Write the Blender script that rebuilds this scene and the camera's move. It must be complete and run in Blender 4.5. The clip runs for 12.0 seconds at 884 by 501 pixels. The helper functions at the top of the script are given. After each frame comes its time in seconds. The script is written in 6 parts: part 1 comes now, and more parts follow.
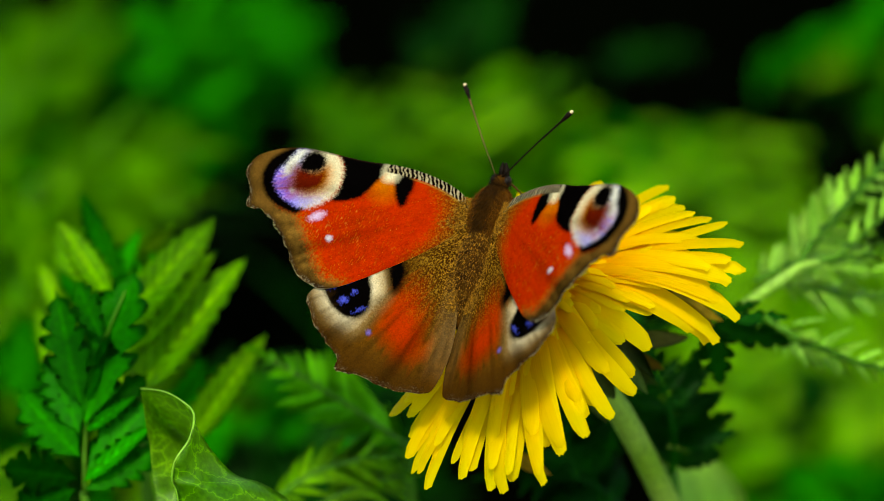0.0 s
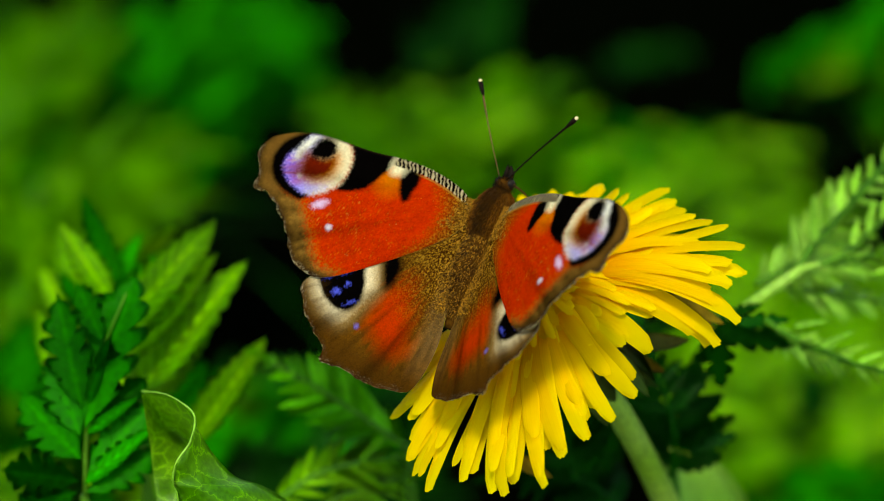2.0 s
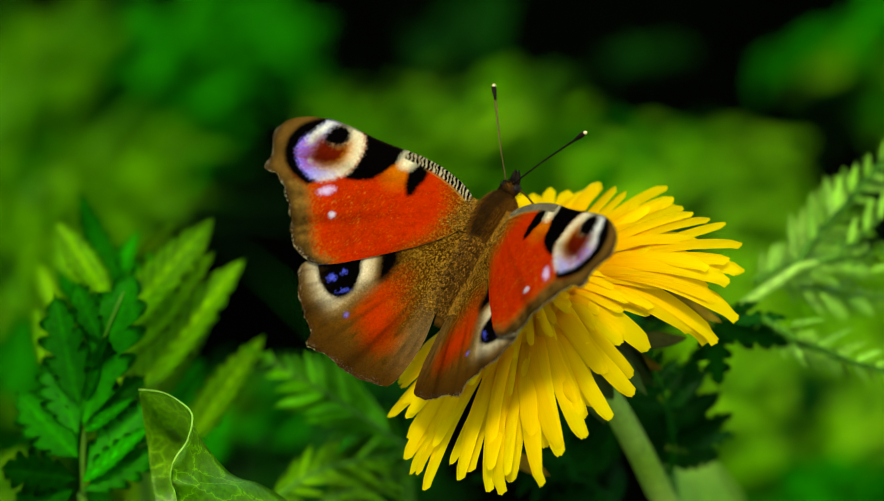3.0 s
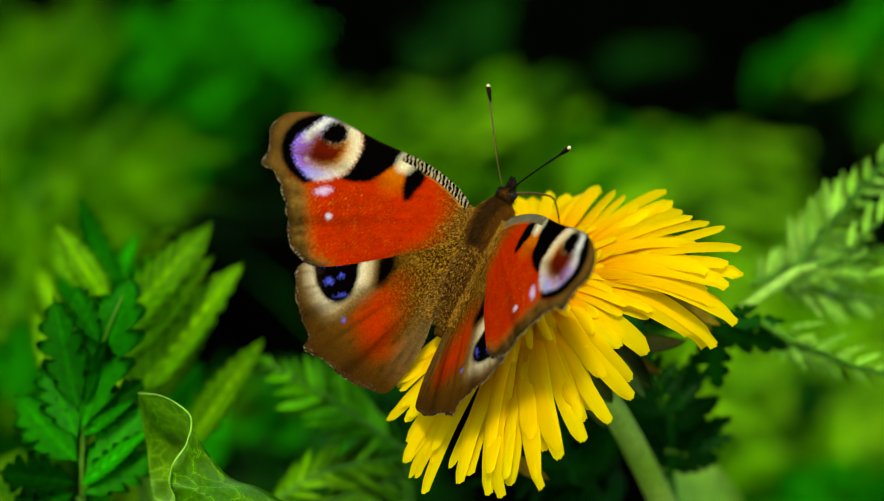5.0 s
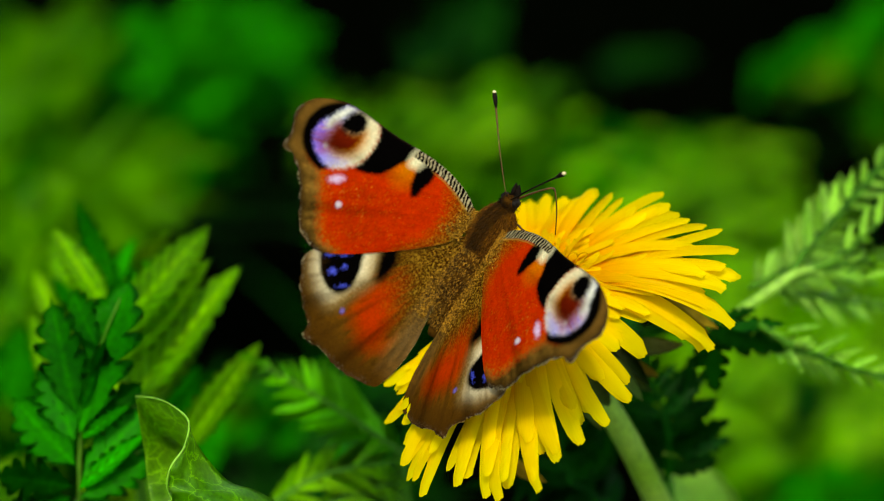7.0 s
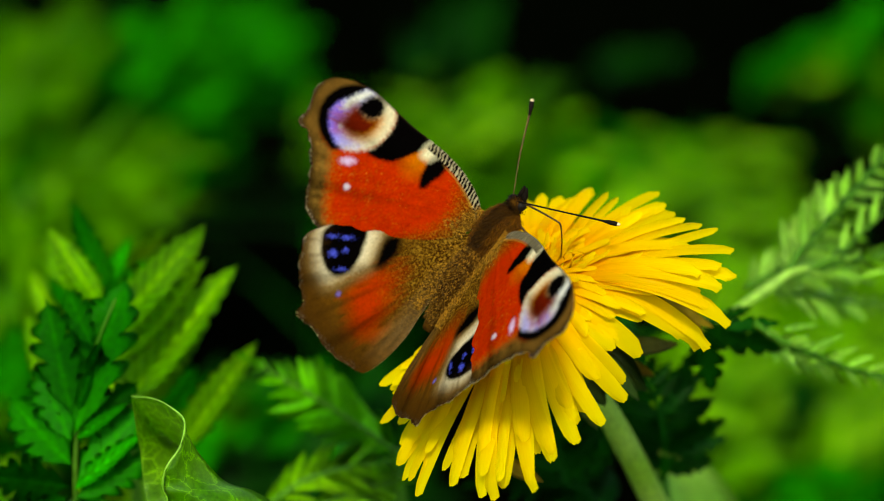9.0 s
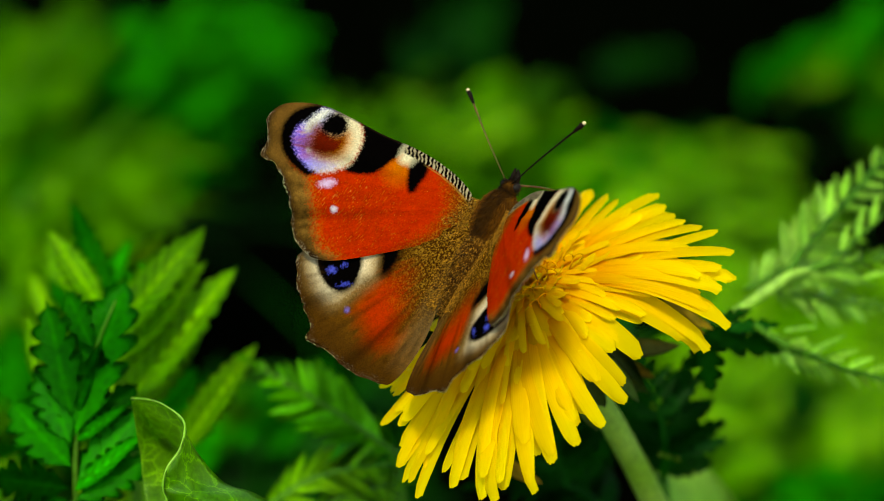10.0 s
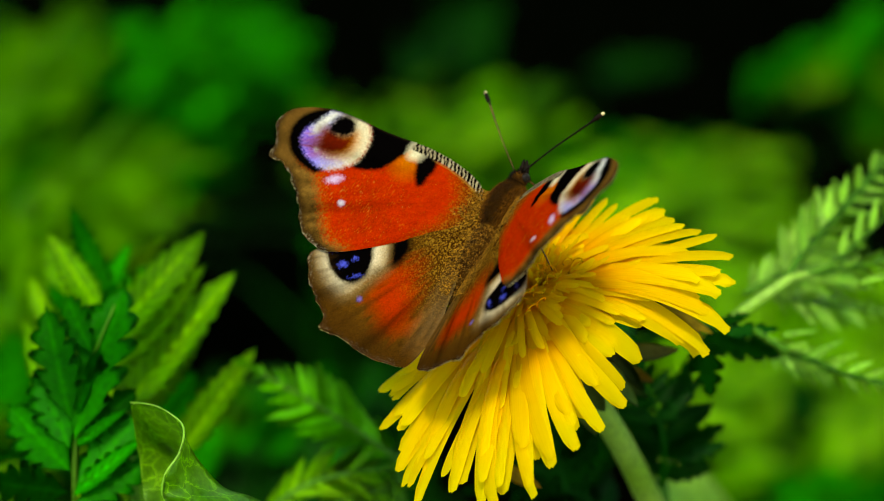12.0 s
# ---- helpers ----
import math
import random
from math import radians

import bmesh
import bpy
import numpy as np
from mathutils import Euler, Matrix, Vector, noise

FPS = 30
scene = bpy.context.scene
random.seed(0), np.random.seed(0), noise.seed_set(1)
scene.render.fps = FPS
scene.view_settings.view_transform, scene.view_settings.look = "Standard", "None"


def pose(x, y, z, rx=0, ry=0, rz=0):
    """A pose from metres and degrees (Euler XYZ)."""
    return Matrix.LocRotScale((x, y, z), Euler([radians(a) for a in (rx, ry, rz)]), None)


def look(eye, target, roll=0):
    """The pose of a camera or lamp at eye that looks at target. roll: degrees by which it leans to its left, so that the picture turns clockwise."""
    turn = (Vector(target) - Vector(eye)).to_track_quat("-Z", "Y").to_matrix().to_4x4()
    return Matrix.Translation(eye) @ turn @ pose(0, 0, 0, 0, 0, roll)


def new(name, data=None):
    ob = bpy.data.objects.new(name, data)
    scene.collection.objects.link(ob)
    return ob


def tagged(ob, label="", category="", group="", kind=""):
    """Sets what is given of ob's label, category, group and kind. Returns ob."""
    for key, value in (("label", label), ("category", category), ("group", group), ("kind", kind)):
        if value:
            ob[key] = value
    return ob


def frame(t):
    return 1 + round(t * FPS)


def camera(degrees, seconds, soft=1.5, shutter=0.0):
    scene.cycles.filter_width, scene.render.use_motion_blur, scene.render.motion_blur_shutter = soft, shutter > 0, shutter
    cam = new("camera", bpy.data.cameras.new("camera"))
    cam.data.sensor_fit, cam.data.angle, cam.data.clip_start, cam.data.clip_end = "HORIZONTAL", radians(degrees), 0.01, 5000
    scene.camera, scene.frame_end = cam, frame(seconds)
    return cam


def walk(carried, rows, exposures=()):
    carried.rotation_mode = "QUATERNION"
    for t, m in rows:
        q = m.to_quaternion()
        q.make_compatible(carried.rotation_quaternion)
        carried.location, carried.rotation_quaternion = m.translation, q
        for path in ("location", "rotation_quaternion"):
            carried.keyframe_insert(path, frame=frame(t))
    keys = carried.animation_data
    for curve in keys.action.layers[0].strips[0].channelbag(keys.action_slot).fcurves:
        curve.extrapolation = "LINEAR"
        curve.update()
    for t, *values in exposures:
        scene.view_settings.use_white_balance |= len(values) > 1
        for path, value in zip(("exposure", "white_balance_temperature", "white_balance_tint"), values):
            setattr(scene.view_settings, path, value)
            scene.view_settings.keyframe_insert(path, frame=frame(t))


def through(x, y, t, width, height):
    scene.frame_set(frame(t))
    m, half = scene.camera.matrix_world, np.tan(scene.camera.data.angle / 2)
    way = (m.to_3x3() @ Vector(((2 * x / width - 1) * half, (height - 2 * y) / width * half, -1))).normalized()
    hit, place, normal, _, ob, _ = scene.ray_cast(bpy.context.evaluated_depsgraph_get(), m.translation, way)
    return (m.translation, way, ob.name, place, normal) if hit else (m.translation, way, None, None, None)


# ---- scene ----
# ---- camera: a long lens that looks down at a flower head, held almost still ----
EYE = Vector((0.0, -0.28579, 0.515))
RIGHT, RISE, NEAR = Vector((1, 0, 0)), Vector((0, 0.5, 0.86603)), Vector((0, -0.86603, 0.5))
HEART = Vector((0.0, 0.0, 0.35))


def spot(p):
    """A place in the meadow: p in millimetres to the right, up the tilted plane of the subject, and out of it."""
    return HEART + (RIGHT * p[0] + RISE * p[1] + NEAR * p[2]) * 0.001


cam = camera(20, 12.0, soft=0.8)
cam.data.dof.use_dof = True
cam.data.dof.focus_distance = 0.324
cam.data.dof.aperture_fstop = 11.8
walk(cam, [
    (0, look(EYE, spot((-0.00, 0.00, 0)))),
    (0.5, look(EYE, spot((-0.12, -0.11, 0)))),
    (1, look(EYE, spot((-0.23, 0.00, 0)))),
    (1.5, look(EYE, spot((-0.23, 0.23, 0)))),
    (2, look(EYE, spot((-0.12, 0.34, 0)))),
    (2.5, look(EYE, spot((0.17, 0.22, 0)))),
    (3, look(EYE, spot((0.22, 0.11, 0)))),
    (5, look(EYE, spot((0.34, 0.57, 0)))),
    (5.5, look(EYE, spot((0.45, 0.68, 0)))),
    (6, look(EYE, spot((0.34, 0.68, 0)))),
    (6.5, look(EYE, spot((0.56, 0.91, 0)))),
    (7, look(EYE, spot((0.68, 0.96, 0)))),
    (9, look(EYE, spot((1.25, 0.91, 0)))),
    (9.5, look(EYE, spot((1.25, 1.25, 0)))),
    (10, look(EYE, spot((1.25, 1.14, 0)))),
    (10.5, look(EYE, spot((1.25, 1.14, 0)))),
    (11, look(EYE, spot((1.37, 1.37, 0)))),
    (11.5, look(EYE, spot((1.37, 1.59, 0)))),
    (12, look(EYE, spot((1.36, 1.71, 0)))),
], exposures=[(0.0, 1.38, 8700, -12), (12.0, 1.38, 8700, -12)])

# ---- light: a high midday sun and a clear sky ----
SUN = (RIGHT * -0.02 + RISE * 0.58 + NEAR * 0.81).normalized()
world = bpy.data.worlds.new("sky")
scene.world = world
world.use_nodes = True
sky = world.node_tree.nodes.new("ShaderNodeTexSky")
sky.sky_type, sky.sun_disc = "NISHITA", False
sky.sun_elevation = math.asin(SUN.z)
sky.sun_rotation = math.atan2(SUN.x, SUN.y)
world.node_tree.links.new(sky.outputs["Color"], world.node_tree.nodes["Background"].inputs["Color"])
world.node_tree.nodes["Background"].inputs["Strength"].default_value = 0.15
lamp = bpy.data.lights.new("sun", "SUN")
lamp.energy, lamp.angle, lamp.color = 1.5, radians(8.0), (1.0, 0.96, 0.88)
sun = new("sun", lamp)
sun.matrix_world = look(HEART + SUN * 3, HEART)


# ---- materials ----
def material(name, rough=0.5, spec=0.3):
    m = bpy.data.materials.new(name)
    m.use_nodes = True
    b = m.node_tree.nodes["Principled BSDF"]
    b.inputs["Roughness"].default_value = rough
    b.inputs["Specular IOR Level"].default_value = spec
    return m, m.node_tree.nodes, m.node_tree.links, b


def add(nodes, kind, **values):
    n = nodes.new(kind)
    for key, value in values.items():
        n.inputs[key].default_value = value
    return n


def ramp(nodes, stops):
    r = nodes.new("ShaderNodeValToRGB")
    r.color_ramp.elements[0].position, r.color_ramp.elements[0].color = stops[0][0], (*stops[0][1], 1)
    r.color_ramp.elements[1].position, r.color_ramp.elements[1].color = stops[-1][0], (*stops[-1][1], 1)
    for place, colour in stops[1:-1]:
        r.color_ramp.elements.new(place).color = (*colour, 1)
    return r


def mix_colour(nodes, links, kind, factor, a, b):
    n = nodes.new("ShaderNodeMix")
    n.data_type, n.blend_type = "RGBA", kind
    for value, socket in ((factor, n.inputs[0]), (a, n.inputs[6]), (b, n.inputs[7])):
        if isinstance(value, (int, float)):
            socket.default_value = value
        elif isinstance(value, tuple):
            socket.default_value = (*value, 1)
        else:
            links.new(value, socket)
    return n.outputs[2]


def leafy(name, dark, light, rough=0.45, scale=250.0, through_leaf=0.35, vein=0.0, midrib=0.0, spec=0.06, ribs=0.0):
    """Leaf tissue: mottled green, with light that comes through the blade."""
    m, nodes, links, b = material(name, rough, spec)
    big = add(nodes, "ShaderNodeTexNoise", Scale=scale * 0.25, Detail=3.0)
    fine = add(nodes, "ShaderNodeTexNoise", Scale=scale * 4, Detail=4.0)
    info = nodes.new("ShaderNodeObjectInfo")
    geo = nodes.new("ShaderNodeNewGeometry")
    links.new(geo.outputs["Position"], big.inputs["Vector"])
    links.new(geo.outputs["Position"], fine.inputs["Vector"])
    tone = ramp(nodes, [(0.32, dark), (0.7, light)])
    links.new(big.outputs["Fac"], tone.inputs["Fac"])
    grain = ramp(nodes, [(0.3, (0.7, 0.72, 0.7)), (0.7, (1.15, 1.15, 1.1))])
    links.new(fine.outputs["Fac"], grain.inputs["Fac"])
    colour = mix_colour(nodes, links, "MULTIPLY", 1.0, tone.outputs["Color"], grain.outputs["Color"])
    each = ramp(nodes, [(0.0, (0.72, 0.8, 0.7)), (1.0, (1.2, 1.12, 1.1))])
    links.new(info.outputs["Random"], each.inputs["Fac"])
    colour = mix_colour(nodes, links, "MULTIPLY", 1.0, colour, each.outputs["Color"])
    uv = nodes.new("ShaderNodeUVMap")
    if vein:
        net = add(nodes, "ShaderNodeTexVoronoi", Scale=vein)
        net.feature = "DISTANCE_TO_EDGE"
        bent = mix_colour(nodes, links, "ADD", 0.05, uv.outputs["UV"], fine.outputs["Color"])
        links.new(bent, net.inputs["Vector"])
        lines = ramp(nodes, [(0.0, (2.3, 1.9, 2.2)), (0.05, (1.1, 1.1, 1.1)), (0.4, (0.78, 0.82, 0.7))])
        links.new(net.outputs["Distance"], lines.inputs["Fac"])
        colour = mix_colour(nodes, links, "MULTIPLY", 1.0, colour, lines.outputs["Color"])
    if midrib:
        split = nodes.new("ShaderNodeSeparateXYZ")
        links.new(uv.outputs["UV"], split.inputs[0])
        rib = ramp(nodes, [(0.40, (1, 1, 1)), (0.49, (midrib * 1.3, midrib, midrib)), (0.51, (midrib * 1.3, midrib, midrib)), (0.6, (1, 1, 1))])
        links.new(split.outputs["X"], rib.inputs["Fac"])
        colour = mix_colour(nodes, links, "MULTIPLY", 1.0, colour, rib.outputs["Color"])
    bump = add(nodes, "ShaderNodeBump", Strength=0.35, Distance=0.00006)
    if ribs:
        # side veins that run forward from the midrib
        split = nodes.new("ShaderNodeSeparateXYZ")
        links.new(uv.outputs["UV"], split.inputs[0])
        off = nodes.new("ShaderNodeMath")
        off.operation = "SUBTRACT"
        off.inputs[1].default_value = 0.5
        links.new(split.outputs["X"], off.inputs[0])
        out = nodes.new("ShaderNodeMath")
        out.operation = "ABSOLUTE"
        links.new(off.outputs[0], out.inputs[0])
        slant = nodes.new("ShaderNodeMath")
        slant.operation = "MULTIPLY_ADD"
        slant.inputs[1].default_value = -0.28
        links.new(out.outputs[0], slant.inputs[0])
        links.new(split.outputs["Y"], slant.inputs[2])
        turns = nodes.new("ShaderNodeMath")
        turns.operation = "MULTIPLY"
        turns.inputs[1].default_value = ribs * 2 * math.pi
        links.new(slant.outputs[0], turns.inputs[0])
        swell = nodes.new("ShaderNodeMath")
        swell.operation = "SINE"
        links.new(turns.outputs[0], swell.inputs[0])
        furrow = ramp(nodes, [(0.0, (0.72, 0.74, 0.7)), (0.55, (1.0, 1.0, 1.0)), (1.0, (1.3, 1.22, 1.3))])
        unit = nodes.new("ShaderNodeMath")
        unit.operation = "MULTIPLY_ADD"
        unit.inputs[1].default_value, unit.inputs[2].default_value = 0.5, 0.5
        links.new(swell.outputs[0], unit.inputs[0])
        links.new(unit.outputs[0], furrow.inputs["Fac"])
        colour = mix_colour(nodes, links, "MULTIPLY", 1.0, colour, furrow.outputs["Color"])
        bump.inputs["Distance"].default_value, bump.inputs["Strength"].default_value = 0.0004, 0.6
        links.new(unit.outputs[0], bump.inputs["Height"])
    else:
        links.new(fine.outputs["Fac"], bump.inputs["Height"])
    links.new(colour, b.inputs["Base Color"])
    links.new(bump.outputs["Normal"], b.inputs["Normal"])
    glow = nodes.new("ShaderNodeBsdfTranslucent")
    yellowed = mix_colour(nodes, links, "MULTIPLY", 1.0, colour, (1.3, 1.25, 0.5))
    links.new(yellowed, glow.inputs["Color"])
    both = nodes.new("ShaderNodeMixShader")
    both.inputs[0].default_value = through_leaf
    links.new(b.outputs[0], both.inputs[1])
    links.new(glow.outputs[0], both.inputs[2])
    links.new(both.outputs[0], nodes["Material Output"].inputs["Surface"])
    return m


LEAF = leafy("leaf_green", (0.002, 0.16, 0.0005), (0.014, 0.31, 0.001), midrib=1.7, ribs=7.0)
LEAF_LIGHT = leafy("leaf_light_green", (0.115, 0.37, 0.008), (0.22, 0.47, 0.025), midrib=1.7, ribs=9.0)
# yellower than the other greens, in the leaf colour itself
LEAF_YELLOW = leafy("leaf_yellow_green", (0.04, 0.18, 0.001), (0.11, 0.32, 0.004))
# leaf green darkened so that the colour itself carries the shade
LEAF_SHADED = leafy("leaf_shaded_green", (0.0015, 0.042, 0.0008), (0.007, 0.10, 0.0015))
# darker green that stands for leaflets turned away from the sun
LEAF_OFF_SUN = leafy("leaf_off_sun_green", (0.003, 0.115, 0.0008), (0.010, 0.21, 0.002), rough=0.55, midrib=1.5)
LEAF_MIDDLE = leafy("leaf_middle_green", (0.075, 0.36, 0.006), (0.13, 0.44, 0.018))
LEAF_PALE = leafy("leaf_pale_green", (0.20, 0.46, 0.03), (0.34, 0.57, 0.10), rough=0.4, spec=0.2)
LEAF_CURL = leafy("leaf_curled", (0.075, 0.26, 0.006), (0.19, 0.40, 0.03), rough=0.38, spec=0.3, vein=9.0, scale=400.0, through_leaf=0.3)
STEM = leafy("stem_green", (0.03, 0.13, 0.006), (0.08, 0.20, 0.02), through_leaf=0.1)
STEM_PALE = leafy("stem_pale_green", (0.26, 0.42, 0.04), (0.44, 0.58, 0.12), through_leaf=0.25, spec=0.25)
BRACT = leafy("bract_green", (0.05, 0.09, 0.015), (0.16, 0.14, 0.04), through_leaf=0.15)


BRACT_DRY = leafy("bract_dry", (0.20, 0.10, 0.012), (0.42, 0.26, 0.02), through_leaf=0.2)


def petal_material():
    m, nodes, links, b = material("petal_yellow", 0.55, 0.2)
    uv = nodes.new("ShaderNodeUVMap")
    split = nodes.new("ShaderNodeSeparateXYZ")
    links.new(uv.outputs["UV"], split.inputs[0])
    along = ramp(nodes, [(0.0, (0.76, 0.24, 0.0005)), (0.36, (0.88, 0.47, 0.0005)), (0.62, (0.90, 0.63, 0.0005)), (1.0, (0.90, 0.72, 0.0005))])
    links.new(split.outputs["Y"], along.inputs["Fac"])
    info = nodes.new("ShaderNodeObjectInfo")
    each = ramp(nodes, [(0.0, (0.88, 0.82, 0.7)), (1.0, (1.04, 1.04, 1.0))])
    links.new(info.outputs["Random"], each.inputs["Fac"])
    colour = mix_colour(nodes, links, "MULTIPLY", 1.0, along.outputs["Color"], each.outputs["Color"])
    stretch = nodes.new("ShaderNodeMapping")
    stretch.inputs["Scale"].default_value = (9.0, 0.7, 1.0)
    links.new(uv.outputs["UV"], stretch.inputs["Vector"])
    ribs = add(nodes, "ShaderNodeTexNoise", Scale=1.6, Detail=4.0)
    links.new(stretch.outputs["Vector"], ribs.inputs["Vector"])
    streak = ramp(nodes, [(0.3, (0.94, 0.90, 0.9)), (0.65, (1.03, 1.03, 1.0))])
    links.new(ribs.outputs["Fac"], streak.inputs["Fac"])
    colour = mix_colour(nodes, links, "MULTIPLY", 1.0, colour, streak.outputs["Color"])
    links.new(colour, b.inputs["Base Color"])
    bump = add(nodes, "ShaderNodeBump", Strength=0.14, Distance=0.0001)
    links.new(ribs.outputs["Fac"], bump.inputs["Height"])
    links.new(bump.outputs["Normal"], b.inputs["Normal"])
    glow = nodes.new("ShaderNodeBsdfTranslucent")
    links.new(colour, glow.inputs["Color"])
    both = nodes.new("ShaderNodeMixShader")
    both.inputs[0].default_value = 0.62
    links.new(b.outputs[0], both.inputs[1])
    links.new(glow.outputs[0], both.inputs[2])
    links.new(both.outputs[0], nodes["Material Output"].inputs["Surface"])
    return m


PETAL = petal_material()
STYLE = leafy("style_amber", (0.80, 0.36, 0.002), (0.92, 0.52, 0.004), through_leaf=0.4)


def scaled_wing():
    """The wing's scales: the drawn pattern, broken up by rows of tiny scales."""
    m, nodes, links, b = material("wing_scales", 0.85, 0.0)
    drawn = nodes.new("ShaderNodeVertexColor")
    drawn.layer_name = "pattern"
    where = nodes.new("ShaderNodeTexCoord")
    scales = add(nodes, "ShaderNodeTexVoronoi", Scale=6500.0)
    links.new(where.outputs["Object"], scales.inputs["Vector"])
    dots = ramp(nodes, [(0.0, (0.76, 0.76, 0.76)), (1.0, (1.18, 1.18, 1.18))])
    links.new(scales.outputs["Color"], dots.inputs["Fac"])
    patches = add(nodes, "ShaderNodeTexNoise", Scale=500.0, Detail=4.0)
    links.new(where.outputs["Object"], patches.inputs["Vector"])
    tone = ramp(nodes, [(0.3, (0.94, 0.94, 0.94)), (0.7, (1.04, 1.04, 1.04))])
    links.new(patches.outputs["Fac"], tone.inputs["Fac"])
    colour = mix_colour(nodes, links, "MULTIPLY", 1.0, drawn.outputs["Color"], dots.outputs["Color"])
    colour = mix_colour(nodes, links, "MULTIPLY", 1.0, colour, tone.outputs["Color"])
    links.new(colour, b.inputs["Base Color"])
    bump = add(nodes, "ShaderNodeBump", Strength=0.25, Distance=0.000012)
    links.new(scales.outputs["Distance"], bump.inputs["Height"])
    links.new(bump.outputs["Normal"], b.inputs["Normal"])
    glow = nodes.new("ShaderNodeBsdfTranslucent")
    links.new(colour, glow.inputs["Color"])
    both = nodes.new("ShaderNodeMixShader")
    both.inputs[0].default_value = 0.38
    links.new(b.outputs[0], both.inputs[1])
    links.new(glow.outputs[0], both.inputs[2])
    links.new(both.outputs[0], nodes["Material Output"].inputs["Surface"])
    return m


WING = scaled_wing()


def plain(name, dark, light, rough=0.6, scale=900.0, spec=0.3, through=None):
    m, nodes, links, b = material(name, rough, spec)
    where = nodes.new("ShaderNodeTexCoord")
    grain = add(nodes, "ShaderNodeTexNoise", Scale=scale, Detail=5.0)
    links.new(where.outputs["Object"], grain.inputs["Vector"])
    tone = ramp(nodes, [(0.3, dark), (0.7, light)])
    links.new(grain.outputs["Fac"], tone.inputs["Fac"])
    links.new(tone.outputs["Color"], b.inputs["Base Color"])
    bump = add(nodes, "ShaderNodeBump", Strength=0.4, Distance=0.00008)
    links.new(grain.outputs["Fac"], bump.inputs["Height"])
    links.new(bump.outputs["Normal"], b.inputs["Normal"])
    if through:
        glow = nodes.new("ShaderNodeBsdfTranslucent")
        glow.inputs["Color"].default_value = (*through, 1)
        both = nodes.new("ShaderNodeMixShader")
        both.inputs[0].default_value = 0.6
        links.new(b.outputs[0], both.inputs[1])
        links.new(glow.outputs[0], both.inputs[2])
        links.new(both.outputs[0], nodes["Material Output"].inputs["Surface"])
    return m


def hair(name, dark, light):
    m, nodes, links, b = material(name, 0.6, 0.06)
    geo = nodes.new("ShaderNodeNewGeometry")
    tone = ramp(nodes, [(0.0, dark), (0.55, tuple(a * 0.65 + b * 0.35 for a, b in zip(dark, light))), (1.0, light)])
    links.new(geo.outputs["Random Per Island"], tone.inputs["Fac"])
    links.new(tone.outputs["Color"], b.inputs["Base Color"])
    return m


BODY = plain("body_brown", (0.015, 0.005, 0.0006), (0.06, 0.022, 0.002), rough=0.8, spec=0.03)
UNDERWING = plain("underwing_dark", (0.01, 0.007, 0.005), (0.03, 0.02, 0.014), through=(0.95, 0.75, 0.35))
FUR = hair("fur_brown", (0.03, 0.009, 0.0005), (0.19, 0.066, 0.005))
FUR_BACK = hair("fur_back", (0.008, 0.003, 0.0004), (0.06, 0.022, 0.002))
FUR_GOLD = hair("fur_gold", (0.035, 0.013, 0.0008), (0.42, 0.19, 0.02))
FUR_DUSK = hair("fur_dusk", (0.008, 0.003, 0.0002), (0.27, 0.12, 0.014))
CHITIN = plain("chitin_black", (0.002, 0.0015, 0.001), (0.009, 0.005, 0.003), rough=0.6, spec=0.04)
LEG = plain("leg_brown", (0.03, 0.012, 0.003), (0.11, 0.045, 0.012), rough=0.5, spec=0.15)
PROBOSCIS = plain("proboscis_brown", (0.03, 0.01, 0.002), (0.10, 0.04, 0.006), rough=0.45, spec=0.2)
CHITIN_TIP = plain("antenna_tip", (0.45, 0.33, 0.16), (0.65, 0.5, 0.28), rough=0.5)
EYE_DARK = plain("eye_dark", (0.006, 0.004, 0.003), (0.015, 0.009, 0.007), rough=0.5, spec=0.1)
# far darker than real soil: deep shade between plants put into the colour
SOIL_IN_SHADE = plain("soil", (0.0002, 0.0003, 0.0001), (0.0005, 0.0008, 0.0003), rough=1.0, scale=40.0, spec=0.0)


# ---- tools for building ----
def part(name, bm, mat, parent=None, label="", smooth=True):
    mesh = bpy.data.meshes.new(name)
    bm.to_mesh(mesh)
    bm.free()
    mesh.materials.append(mat)
    if smooth:
        mesh.polygons.foreach_set("use_smooth", [True] * len(mesh.polygons))
    ob = new(name, mesh)
    ob.parent = parent
    if label:
        ob["label"] = label
    return ob


def child(name, mesh, parent, m, label=""):
    ob = new(name, mesh)
    ob.parent = parent
    ob.matrix_basis = m
    if label:
        ob["label"] = label
    return ob


def spline(points, n):
    """n + 1 points on a smooth line through the given ones."""
    p = [Vector(q) for q in points]
    p = [p[0] * 2 - p[1], *p, p[-1] * 2 - p[-2]]
    out = []
    spans = len(p) - 3
    for i in range(n + 1):
        s = min(i / n * spans, spans - 1e-6)
        k = int(s)
        f = s - k
        a, b, c, d = p[k:k + 4]
        out.append(0.5 * ((2 * b) + (c - a) * f + (2 * a - 5 * b + 4 * c - d) * f * f + (3 * b - a - 3 * c + d) * f ** 3))
    return out


